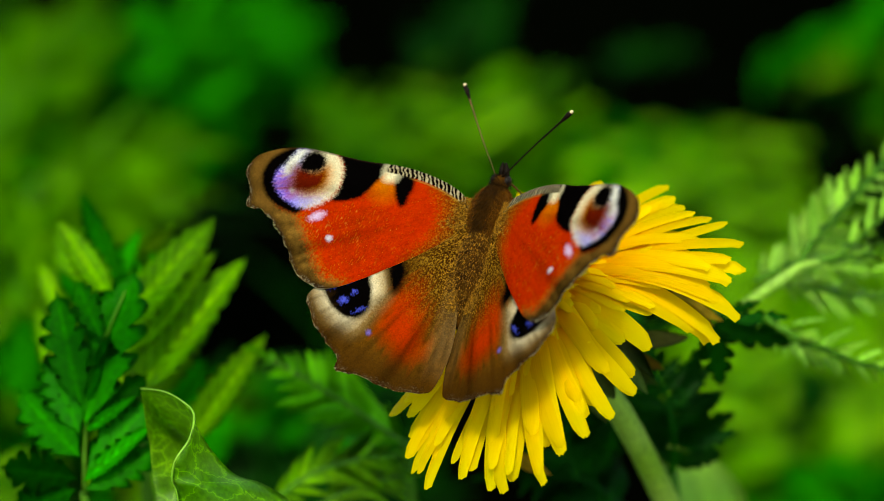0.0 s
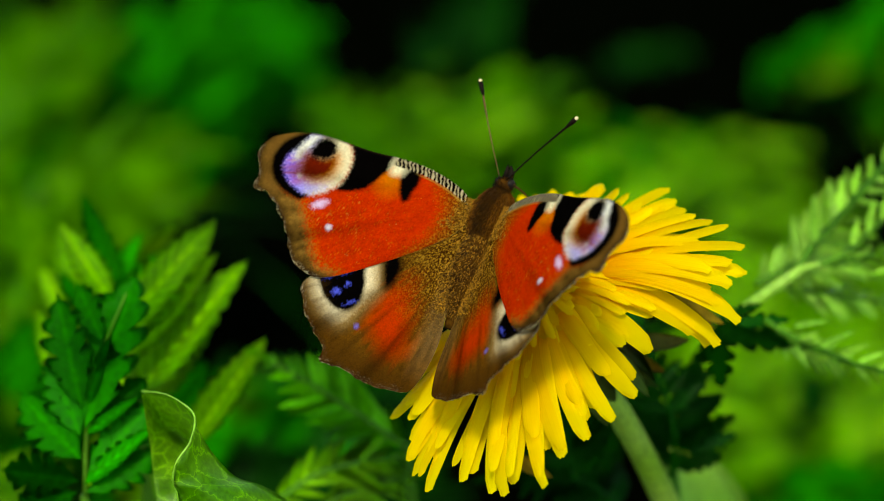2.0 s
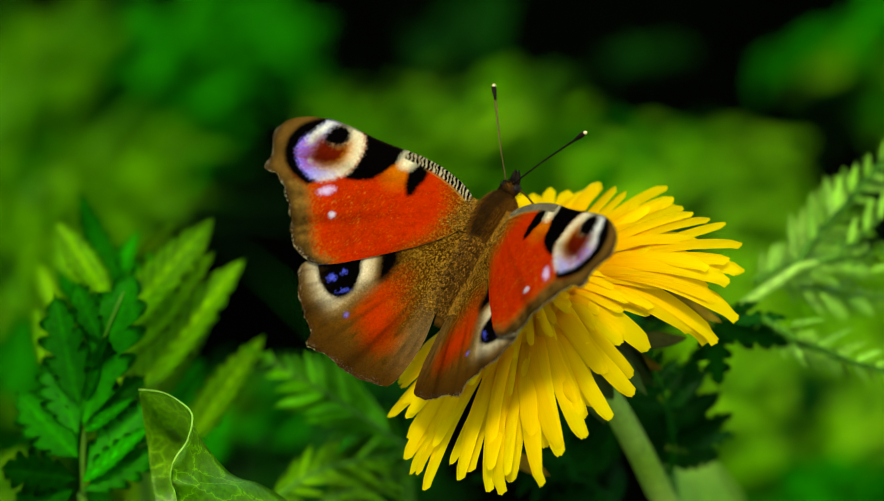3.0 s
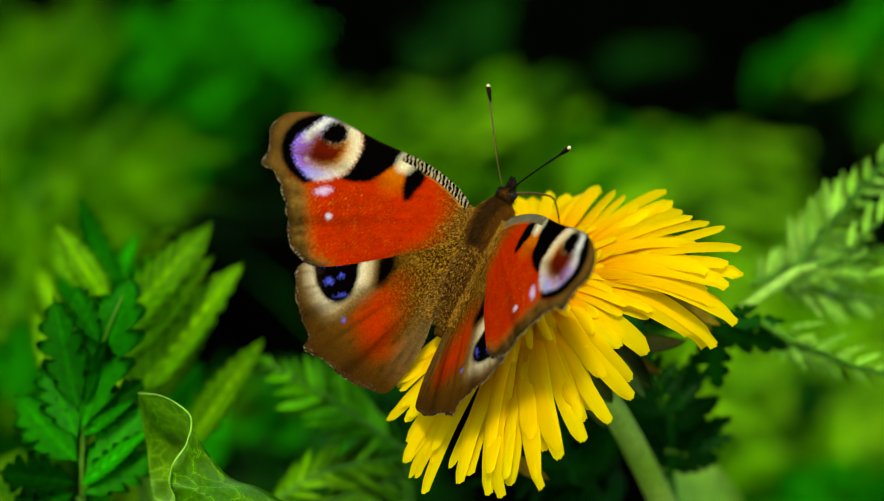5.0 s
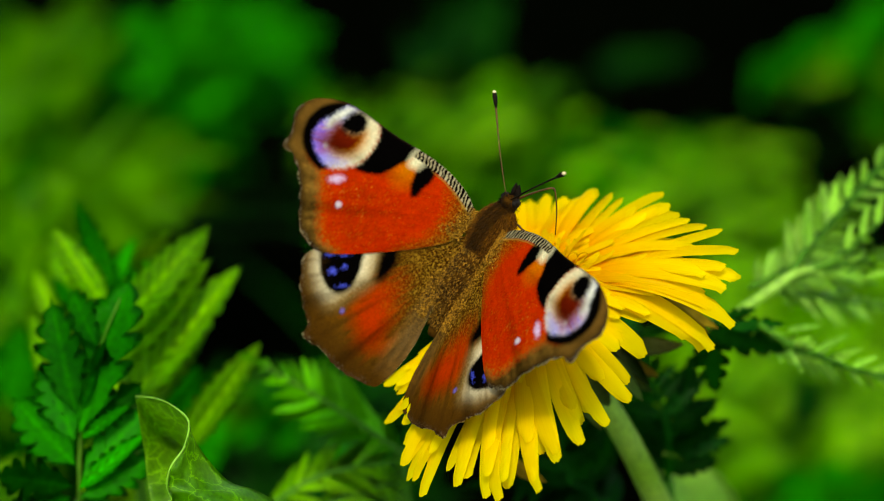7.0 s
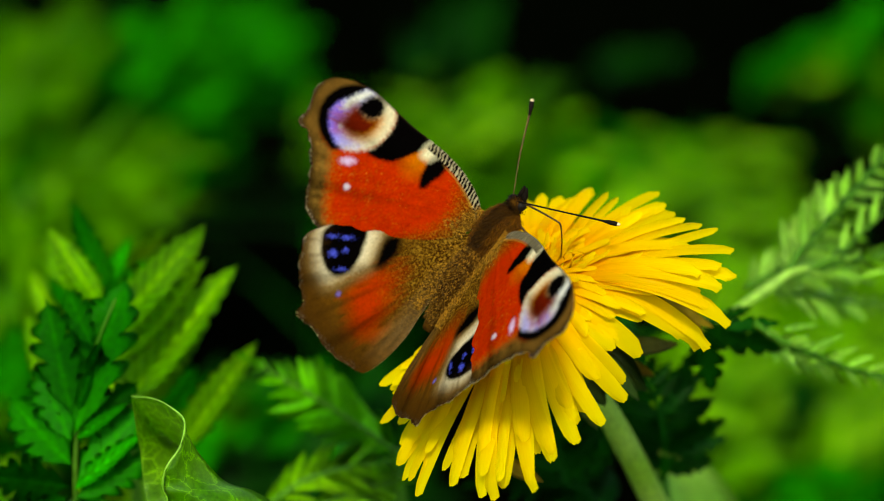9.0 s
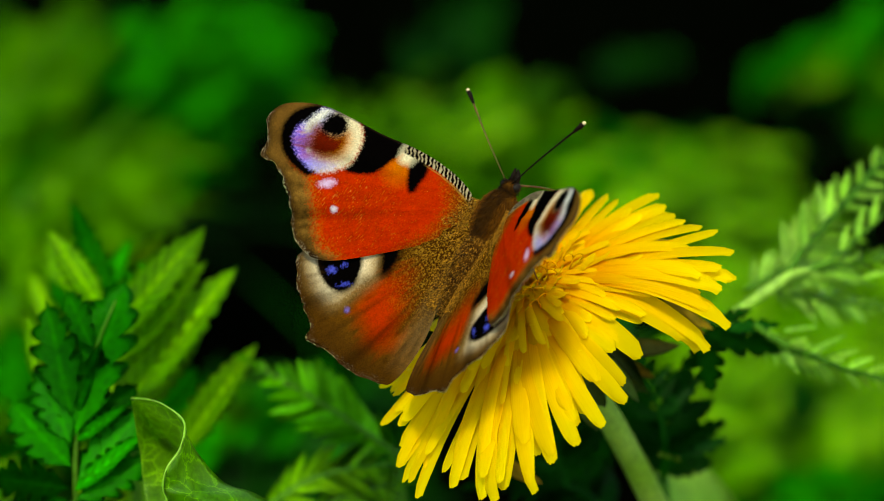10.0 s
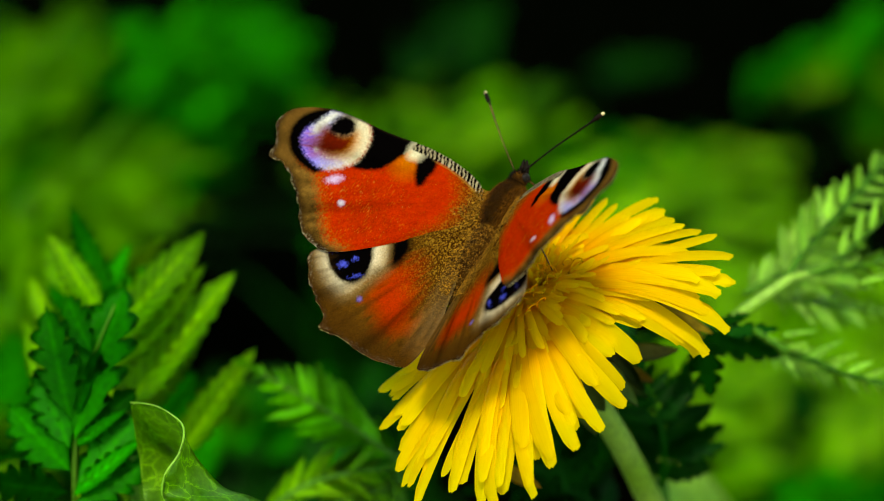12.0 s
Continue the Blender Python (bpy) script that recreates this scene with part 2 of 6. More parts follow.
def tube(bm, points, radii, sides=8, cap=True):
    """A round tube along points; radii at the ends and between."""
    rings = []
    n = len(points)
    for i, p in enumerate(points):
        t = (points[min(i + 1, n - 1)] - points[max(i - 1, 0)]).normalized()
        a = t.orthogonal().normalized() if i == 0 else (a - t * a.dot(t)).normalized()
        b = t.cross(a)
        k = i / (n - 1) * (len(radii) - 1)
        j = min(int(k), len(radii) - 2)
        r = radii[j] + (radii[j + 1] - radii[j]) * (k - j)
        rings.append([bm.verts.new(p + (a * math.cos(q) + b * math.sin(q)) * r) for q in [2 * math.pi * s / sides for s in range(sides)]])
    for u, v in zip(rings, rings[1:]):
        for s in range(sides):
            bm.faces.new((u[s], u[(s + 1) % sides], v[(s + 1) % sides], v[s]))
    if cap:
        bm.faces.new(rings[0][::-1])
        bm.faces.new(rings[-1])


def blade(length, width, n=14, teeth=0, depth=0.0, fold=0.25, arch=0.1, profile=0.6, wave=0.0, seed=0, rounded_lobes=False):
    """A leaf along +y, its face to +z: pointed, folded along the midrib, with teeth or lobes of the given depth."""
    rnd = random.Random(seed)
    bm = bmesh.new()
    uv = bm.loops.layers.uv.new("UVMap")
    rows = []
    for i in range(n + 1):
        s = i / n
        w = math.sin(math.pi * min(1.0, s ** profile)) ** 0.75 * width * 0.5 if 0 < s < 1 else 0.0002 * length
        if s < 0.06:
            w = max(w, width * 0.05)
        if teeth:
            notch = 1 - abs(math.sin(math.pi * teeth * s)) ** 0.6 if rounded_lobes else 0.5 + 0.5 * math.cos(2 * math.pi * teeth * s)
            w *= 1 - depth * notch * (0.3 + 0.7 * math.sin(math.pi * s))
        y = s * length
        sag = -arch * length * s * s + wave * length * math.sin(7 * s + seed)
        row = []
        for k in (-1, -0.55, 0, 0.55, 1):
            lift = abs(k) * w * fold * (1 - 0.4 * abs(k)) + rnd.uniform(-0.012, 0.012) * w
            forward = abs(k) * width * (0.22 if rounded_lobes else 0.04) + (abs(k) * (w - width * 0.25) * depth * 0.8 if 0 < s < 1 else 0.0)
            row.append((bm.verts.new((k * w * (1 + rnd.uniform(-0.02, 0.02)), y + forward, sag + lift)), (0.5 + k * 0.5, s)))
        rows.append(row)
    for a, b in zip(rows, rows[1:]):
        for k in range(4):
            corners = (a[k], a[k + 1], b[k + 1], b[k])
            f = bm.faces.new([c[0] for c in corners])
            for loop, c in zip(f.loops, corners):
                loop[uv].uv = c[1]
    bmesh.ops.solidify(bm, geom=bm.faces[:], thickness=0.008 * length)
    return bm


def blade_mesh(name, mat, **shape):
    bm = blade(**shape)
    mesh = bpy.data.meshes.new(name)
    bm.to_mesh(mesh)
    bm.free()
    mesh.materials.append(mat)
    mesh.polygons.foreach_set("use_smooth", [True] * len(mesh.polygons))
    return mesh


def frame_on(at, along, face, size=1.0):
    """A pose at a point with +y along a line and +z to the given side."""
    y = along.normalized()
    x = y.cross(face).normalized()
    z = x.cross(y)
    m = Matrix((x, y, z)).transposed().to_4x4()
    return Matrix.Translation(at) @ m @ Matrix.Diagonal((size, size, size, 1))


def rooted(name, at, label, category, group="", kind=""):
    base = new(name)
    base.empty_display_size = 0.01
    base.location = (at.x, at.y, 0.0)
    return tagged(base, label, category, group, kind)


def local(base, p):
    return p - base.location


def stalk(base, top, thick, mat=None, bend=0.012, name="stem"):
    """A stalk from the ground at the plant's foot to the place top."""
    t = local(base, top)
    bm = bmesh.new()
    pts = spline([(0, 0, -0.004), (t.x * 0.25 + bend, t.y * 0.2, t.z * 0.4), (t.x * 0.7 + bend * 0.5, t.y * 0.7, t.z * 0.8), t], 10)
    tube(bm, pts, [thick * 1.25, thick], 7)
    return part(name, bm, mat or STEM, base)


# ---- ground ----
def ground():
    bm = bmesh.new()
    n = 60
    grid = []
    for i in range(n + 1):
        row = []
        for j in range(n + 1):
            u, v = (i / n * 2 - 1), (j / n * 2 - 1)
            x, y = math.copysign(abs(u) ** 5, u) * 400, math.copysign(abs(v) ** 5, v) * 400
            near = math.exp(-(x * x + y * y) / 9)
            h = (noise.noise(Vector((x * 9, y * 9, 0.3))) - 0.6) * 0.016 * near
            row.append(bm.verts.new((x, y, min(h, 0.0))))
        grid.append(row)
    for i in range(n):
        for j in range(n):
            bm.faces.new((grid[i][j], grid[i + 1][j], grid[i + 1][j + 1], grid[i][j + 1]))
    tagged(part("ground", bm, SOIL_IN_SHADE), "meadow soil under the plants, near-black colour standing for deep shade", "ground", kind="structure")


ground()


# ---- the dandelion ----
AXIS = (RIGHT * -0.43 + RISE * 0.64 + NEAR * 0.64).normalized()
SIDE = (RIGHT * 0.83 + RISE * 0.56).normalized()
SIDE = (SIDE - AXIS * SIDE.dot(AXIS)).normalized()
BACK = AXIS.cross(SIDE)
HEAD = spot((14.22, -5.85, -5.6))


def floret(length, width, rise, droop, twist, teeth=5, n=12, seed=0):
    """One strap-shaped floret along +y that rises and then bows down by droop at its blunt toothed tip."""
    rnd = random.Random(seed)
    bm = bmesh.new()
    uv = bm.loops.layers.uv.new("UVMap")
    rows = []
    cols = 6
    cup = rnd.uniform(-0.34, 0.1)
    bend = rnd.gauss(0, 0.075) * length
    for i in range(n + 1):
        s = (i / n) ** 0.65
        w = width * 0.5 * (0.42 + 0.58 * min(1.0, s / 0.55) ** 0.85)
        if s > 0.82:
            w *= 1 - 0.34 * ((s - 0.82) / 0.18) ** 2.2
        z = rise * math.sin(math.pi * 0.5 * min(1.0, s / 0.45)) - (rise + droop) * max(0.0, (s - 0.35) / 0.65) ** 2.2
        y = length * s
        row = []
        for k in range(cols + 1):
            q = k / cols * 2 - 1
            a = twist * s
            notch = 0.0
            if i == n:
                notch = -0.07 * width * (k % 2) - 0.34 * width * abs(q) ** 2.6 - 0.05 * width * rnd.random()
            x0, z0 = q * w, -cup * w * (1 - q * q) + 0.05 * w * (k % 2)
            row.append((bm.verts.new((x0 * math.cos(a) - z0 * math.sin(a) + bend * s * s, y + notch, z + x0 * math.sin(a) + z0 * math.cos(a))), (k / cols, s)))
        rows.append(row)
    for a, b in zip(rows, rows[1:]):
        for k in range(cols):
            corners = (a[k], a[k + 1], b[k + 1], b[k])
            f = bm.faces.new([c[0] for c in corners])
            for loop, c in zip(f.loops, corners):
                loop[uv].uv = c[1]
    return bm


def dandelion():
    foot = spot((95, -160, -120))
    flower = rooted("dandelion", foot, "bright yellow dandelion head in full bloom on a pale green stem", "flower")
    turn = Matrix((SIDE, BACK, AXIS)).transposed().to_4x4()
    head = Matrix.Translation(local(flower, HEAD)) @ turn
    rnd = random.Random(4)

    def petal(az, reach, width, low, rise, foot_r, foot_h, twist, seed):
        bm = floret(reach - foot_r, width, rise, foot_h - low, twist, seed=seed)
        ob = part("floret", bm, PETAL, flower)
        ob.matrix_basis = head @ Matrix.Rotation(az - math.pi / 2, 4, "Z") @ Matrix.Translation((0, foot_r, foot_h))

    mm = 0.001
    outer = [
        (-179, 20.5, 4.0),
        (-177, 24.0, 3.0),
        (-174, 21.5, 3.5),
        (-168, 25.5, 2.0),
        (-164, 24.5, 3.0),
        (-157, 27.0, 1.5),
        (-155, 30.0, 0.5),
        (-116, 29.0, -2.0),
        (-111, 27.0, -2.0),
        (-107, 25.5, -2.0),
        (-101, 23.5, -3.0),
        (-94, 22.0, -3.0),
        (-178, 22.5, 4.0),
        (-176, 23.2, 3.0),
        (-172, 25.5, 2.0),
        (-170, 23.0, 3.0),
        (-169, 20.2, 4.0),
        (-166, 27.0, 2.0),
        (-162, 27.5, 1.0),
        (-161, 24.9, 3.0),
        (-159, 29.4, 1.0),
        (-152, 28.5, 0.0),
        (-151, 31.1, 0.0),
        (-147, 30.7, -1.0),
        (-147, 27.5, 2.0),
        (-143, 31.8, -2.0),
        (-141, 29.0, 1.0),
        (-140, 29.2, 0.0),
        (-135, 30.6, 0.0),
        (-133, 31.3, -2.0),
        (-130, 29.6, 1.0),
        (-129, 30.9, -2.0),
        (-125, 30.0, 0.0),
        (-124, 30.1, -3.0),
        (-119, 26.5, -1.0),
        (-119, 25.1, 1.0),
        (-118, 28.4, -3.0),
        (-113, 24.8, -2.0),
        (-109, 23.1, 0.0),
        (-105, 22.2, 1.0),
        (-104, 21.3, -3.0),
        (-101, 19.4, 0.0),
        (-96, 20.0, -3.0),
        (-90, 19.3, 0.0),
        (-88, 18.3, -4.0),
        (-76, 15.8, -1.0),
        (-70, 17.1, -4.0),
        (-55, 20.9, -5.0),
        (-45, 21.6, -8.0),
        (-45, 18.3, 1.0),
        (-43, 25.2, -4.0),
        (-43, 23.5, -1.0),
        (-43, 22.9, -8.0),
        (-42, 26.7, -5.0),
        (-41, 24.7, -2.0),
        (-37, 26.4, -1.0),
        (-36, 27.1, -3.0),
        (-34, 26.4, 0.0),
        (-32, 26.9, -2.0),
        (-30, 24.3, 2.0),
        (-29, 27.6, -1.0),
        (-25, 25.9, 0.0),
        (-20, 22.7, 1.0),
        (-16, 24.2, 0.0),
        (-13, 22.6, 1.0),
        (-4, 21.8, 0.0),
        (-1, 21.5, 1.0),
        (-0, 18.0, 3.0),
        (6, 19.7, 2.0),
        (8, 17.6, 3.0),
        (8, 22.1, 1.0),
        (16, 17.5, 3.0),
        (26, 18.1, 2.0),
        (20, 17.8, 2.5),
        (32, 17.2, 3.0),
        (36, 16.8, 2.0),
        (42, 16.5, 2.5),
        (47, 16.2, 3.0),
        (52, 16.5, 2.0),
        (57, 17.0, 3.0),
        (62, 17.4, 2.5),
        (66, 17.9, 2.0),
        (70, 18.0, 3.0),
        (75, 17.8, 2.5),
        (80, 17.0, 3.0),
        (86, 15.6, 3.0),
        (94, 14.0, 3.0),
        (108, 12.0, 3.5),
        (124, 10.5, 3.5),
        (139, 8.8, 4.0),
        (155, 11.5, 4.0),
        (170, 14.6, 4.0),
        (176, 18.6, 4.0),
    ]
    for k, (az, reach, low) in enumerate(outer):
        wide = rnd.uniform(2.2, 2.9) if -100 < az < -30 else rnd.uniform(1.8, 2.4)
        petal(radians(az), reach * mm, wide * mm, low * mm, rnd.uniform(1.8, 3.6) * mm, 2.2 * mm, rnd.uniform(0.0, 1.5) * mm, rnd.uniform(-0.3, 0.3), k)

    def spread(az):
        """How far the outermost florets reach at an angle."""
        near = sorted(outer, key=lambda o: abs((o[0] - math.degrees(az) + 180) % 360 - 180))[:4]
        return sum(o[1] for o in near) / 4

    for count, r0, r1, w0, w1, low0, low1, rise, foot_r, foot_h in (
            (34, 0.72, 0.92, 1.6, 2.2, -1.0, 1.2, 2.4, 2.2, 1.0),
            (46, 0.58, 0.80, 1.4, 2.0, 0.5, 3.0, 2.6, 2.2, 1.6),
            (58, 0.46, 0.66, 1.2, 1.8, 1.8, 4.4, 2.4, 1.9, 2.0),
            (72, 0.34, 0.54, 0.9, 1.4, 3.0, 6.2, 2.5, 1.5, 2.4),
            (60, 0.22, 0.40, 0.8, 1.2, 3.6, 6.8, 2.3, 1.0, 2.5),
            (34, 0.10, 0.24, 0.7, 1.1, 4.4, 6.8, 2.0, 0.4, 2.6)):
        for k in range(count):
            az = (k + rnd.uniform(-0.45, 0.45)) / count * 2 * math.pi
            reach = max(spread(az), 15.0) * rnd.uniform(r0, r1)
            petal(az, max(reach, foot_r + 1.5) * mm, rnd.uniform(w0, w1) * mm, rnd.uniform(low0, low1) * mm, rise * rnd.uniform(0.7, 1.2) * mm,
                  foot_r * mm, foot_h * mm, rnd.uniform(-0.5, 0.5), 100 + k * 7 + count)
    # thin styles with two curled ends among the inner florets
    for k in range(18):
        az, r = rnd.uniform(0, 6.283), rnd.uniform(1.0, 6.0)
        foot = Vector((math.cos(az) * r, math.sin(az) * r, 4.0))
        lean = Vector((math.cos(az) * 0.5 + rnd.gauss(0, 0.2), math.sin(az) * 0.5 + rnd.gauss(0, 0.2), 1)).normalized()
        side = lean.orthogonal().normalized()
        side.rotate(Matrix.Rotation(rnd.uniform(0, 6.283), 3, lean))
        top = foot + lean * rnd.uniform(2.5, 4.2)
        bm = bmesh.new()
        tube(bm, [head @ (p * mm) for p in (foot, foot.lerp(top, 0.6), top)], [0.16 * mm, 0.11 * mm], 5)
        for q in (-1, 1):
            curl = [top + lean * math.sin(a) * 0.7 + side * q * (1 - math.cos(a)) * 0.7 for a in (0.0, 0.8, 1.6, 2.4, 3.3, 4.2)]
            tube(bm, [head @ (p * mm) for p in curl], [0.11 * mm, 0.08 * mm], 5)
        part("style", bm, STYLE, flower)
    # the green cup and its bracts
    bm = bmesh.new()
    cup = [(head @ Vector((0, 0, z * mm)), r * mm) for z, r in ((-15, 3.0), (-13, 5.0), (-9, 6.6), (-4, 6.8), (0, 6.0), (1.8, 3.0))]
    tube(bm, [c[0] for c in cup], [c[1] for c in cup], 20)
    part("cup", bm, BRACT, flower, "green cup under the florets")
    bract = blade_mesh("bract", BRACT, length=0.010, width=0.0030, n=8, fold=0.2, arch=0.25)
    for k in range(16):
        az = k / 16 * 2 * math.pi + rnd.uniform(-0.1, 0.1)
        lean = rnd.uniform(-85, -55)
        m = head @ Matrix.Rotation(az, 4, "Z") @ Matrix.Translation((0, 5.5 * mm, -9 * mm)) @ Matrix.Rotation(radians(lean), 4, "X")
        child("bract", bract, flower, m)
    # bracts and outer florets that hang away from the cup
    for a, b, wide, mat in (((30, -6.0, -15), (37.0, -10.8, -14), 0.0024, BRACT_DRY), ((31.5, -5.5, -16), (38.4, -10.2, -15), 0.0022, BRACT_DRY), ((25, -12.5, -17), (34.0, -12.6, -16), 0.0030, BRACT),
                            ((24, -13.6, -18), (30.5, -16.8, -17), 0.0026, BRACT_DRY), ((8.6, -27.5, -13), (14.8, -31.0, -12), 0.0024, BRACT_DRY), ((22, -14, -18), (29.5, -19.0, -17), 0.0026, BRACT)):
        p, q = local(flower, spot(a)), local(flower, spot(b))
        child("bract", blade_mesh("bract", mat, length=(q - p).length, width=wide, n=12, fold=0.35, arch=-0.12, profile=0.8, wave=0.02), flower, frame_on(p, q - p, NEAR * 0.8 + RISE * 0.5), "hanging bract")
    # the hollow stem
    top = head @ Vector((0, 0, -13 * mm)) - RIGHT * 0.2 * mm
    down = (-AXIS - RIGHT * 0.05).normalized()
    bm = bmesh.new()
    pts = spline([top, top + down * 0.03, top + down * 0.075 + Vector((0, 0, -0.01)), Vector((0.0, 0.0, 0.09)), Vector((0, 0, -0.004))], 24)
    tube(bm, pts, [1.8 * mm, 1.9 * mm, 2.4 * mm], 14)
    part("stem", bm, STEM_PALE, flower, "pale green hollow stem")
    return flower


dandelion()


# ---- the butterfly ----
def value_noise(x, y, seed):
    """Smooth random values between 0 and 1 on a unit lattice."""
    table = np.random.RandomState(seed).rand(64, 64)
    i, j = np.floor(x).astype(int), np.floor(y).astype(int)
    f, g = x - i, y - j
    f, g = f * f * (3 - 2 * f), g * g * (3 - 2 * g)
    at = lambda a, b: table[a % 64, b % 64]
    return (at(i, j) * (1 - f) + at(i + 1, j) * f) * (1 - g) + (at(i, j + 1) * (1 - f) + at(i + 1, j + 1) * f) * g


def inside(x, y, poly):
    """Distance in millimetres into the closed outline poly, negative outside it."""
    best = np.full(x.shape, 1e9)
    odd = np.zeros(x.shape, bool)
    for (ax, ay), (bx, by) in zip(poly, poly[1:] + poly[:1]):
        dx, dy = bx - ax, by - ay
        k = np.clip(((x - ax) * dx + (y - ay) * dy) / (dx * dx + dy * dy + 1e-12), 0, 1)
        best = np.minimum(best, np.hypot(x - ax - k * dx, y - ay - k * dy))
        if ay != by:
            odd ^= ((ay > y) != (by > y)) & (x < dx * (y - ay) / dy + ax)
    return np.where(odd, best, -best)


def rounded(poly, n=48):
    """A closed outline smoothed through its corners."""
    p = [Vector((*q, 0)) for q in poly]
    k = len(p)
    out = []
    for i in range(k):
        a, b, c, d = p[i - 1], p[i], p[(i + 1) % k], p[(i + 2) % k]
        for s in range(4):
            f = s / 4
            q = 0.5 * ((2 * b) + (c - a) * f + (2 * a - 5 * b + 4 * c - d) * f * f + (3 * b - a - 3 * c + d) * f ** 3)
            out.append((q.x, q.y))
    return out


def soft(d, w):
    return np.clip(d / w * 0.5 + 0.5, 0, 1)[:, None]


def lay(base, colour, mask):
    return base * (1 - mask) + np.array(colour) * mask


ORANGE, BROWN, BLACK = (0.55, 0.024, 0.0012), (0.19, 0.092, 0.018), (0.0015, 0.001, 0.001)
FORE_COSTA = [(0, 0.3), (1.96, 1.74), (4.0, 2.5), (6.4, 3.0), (9.3, 3.2), (11.6, 3.1), (15.5, 2.75), (19.3, 2.7), (23, 2.56), (25.4, 1.96), (27.2, 1.15), (28.8, 0.04), (29.7, -1.5), (29.9, -2.84)]
FORE_OUTER = [(29.9, -2.84), (29.25, -4.1), (28.6, -5.4), (28.66, -6.96), (28.1, -7.74), (26.6, -7.65), (25.4, -8.4), (23.7, -9.9), (22, -11.95), (20.8, -13.8), (19.9, -15.06), (18.3, -15.9), (16.6, -16.2)]
FORE_HIND = [(-0.6, -0.6), (1.1, -4.35), (3.7, -7.2), (6.6, -9.8), (10.2, -12.7), (13.3, -14.95), (15.4, -16.0), (16.6, -16.2)]
HIND_COSTA = [(0.5, 0), (7.3, -3.3), (12.3, -6.8), (16.9, -11), (19.04, -13.9)]
HIND_OUTER = [(19.04, -13.9), (20.0, -15.8), (19.2, -17.7), (17.6, -20), (15.8, -21.6), (14, -23.2), (13.7, -24.9), (12.1, -24.8), (10.6, -24.7), (9.2, -25.05), (7.3, -25.4), (5.4, -25.4), (3.7, -25.1), (2.2, -24.8)]
HIND_INNER = [(0, -1), (0.9, -5), (1.0, -9), (0.5, -13), (0.0, -17), (0.2, -21), (1.0, -24.0), (2.2, -24.8)]


def line_at(points, s):
    """Places at the shares s of the way along a smooth line through points."""
    fine = np.array([(q.x, q.y) for q in spline([(*p, 0) for p in points], 400)])
    d = np.concatenate([[0], np.cumsum(np.hypot(*np.diff(fine, axis=0).T))])
    return np.stack([np.interp(s * d[-1], d, fine[:, 0]), np.interp(s * d[-1], d, fine[:, 1])], -1)


def patch(costa, outer, hind, nu, nv, scallop):
    """A grid of places between four edges: root to tip by u, front to hind edge by v."""
    u, v = np.linspace(0, 1, nu), np.linspace(0, 1, nv)
    c, h, o = line_at(costa, u), line_at(hind, u), line_at(outer, v)
    run = np.linspace(0, 1, nv)
    o = o + (np.sin(run * math.pi)[:, None] ** 0.5) * scallop * np.abs(np.sin(run * math.pi * 8))[:, None] * np.array([-0.6, 0.5])
    worn = np.random.RandomState(17).normal(0, 1, (nv, 2))
    root = c[0] * (1 - v)[:, None] + h[0] * v[:, None]
    U, V = np.meshgrid(u, v, indexing="ij")
    U3, V3 = U[..., None], V[..., None]
    g = (1 - V3) * c[:, None] + V3 * h[:, None] + (1 - U3) * root[None] + U3 * o[None]
    g -= (1 - U3) * (1 - V3) * c[0] + U3 * (1 - V3) * c[-1] + (1 - U3) * V3 * h[0] + U3 * V3 * h[-1]
    g += (U3 ** 40) * np.sin(run * math.pi)[None, :, None] * (worn + np.roll(worn, 1, 0))[None] * 0.075
    return g, U, V


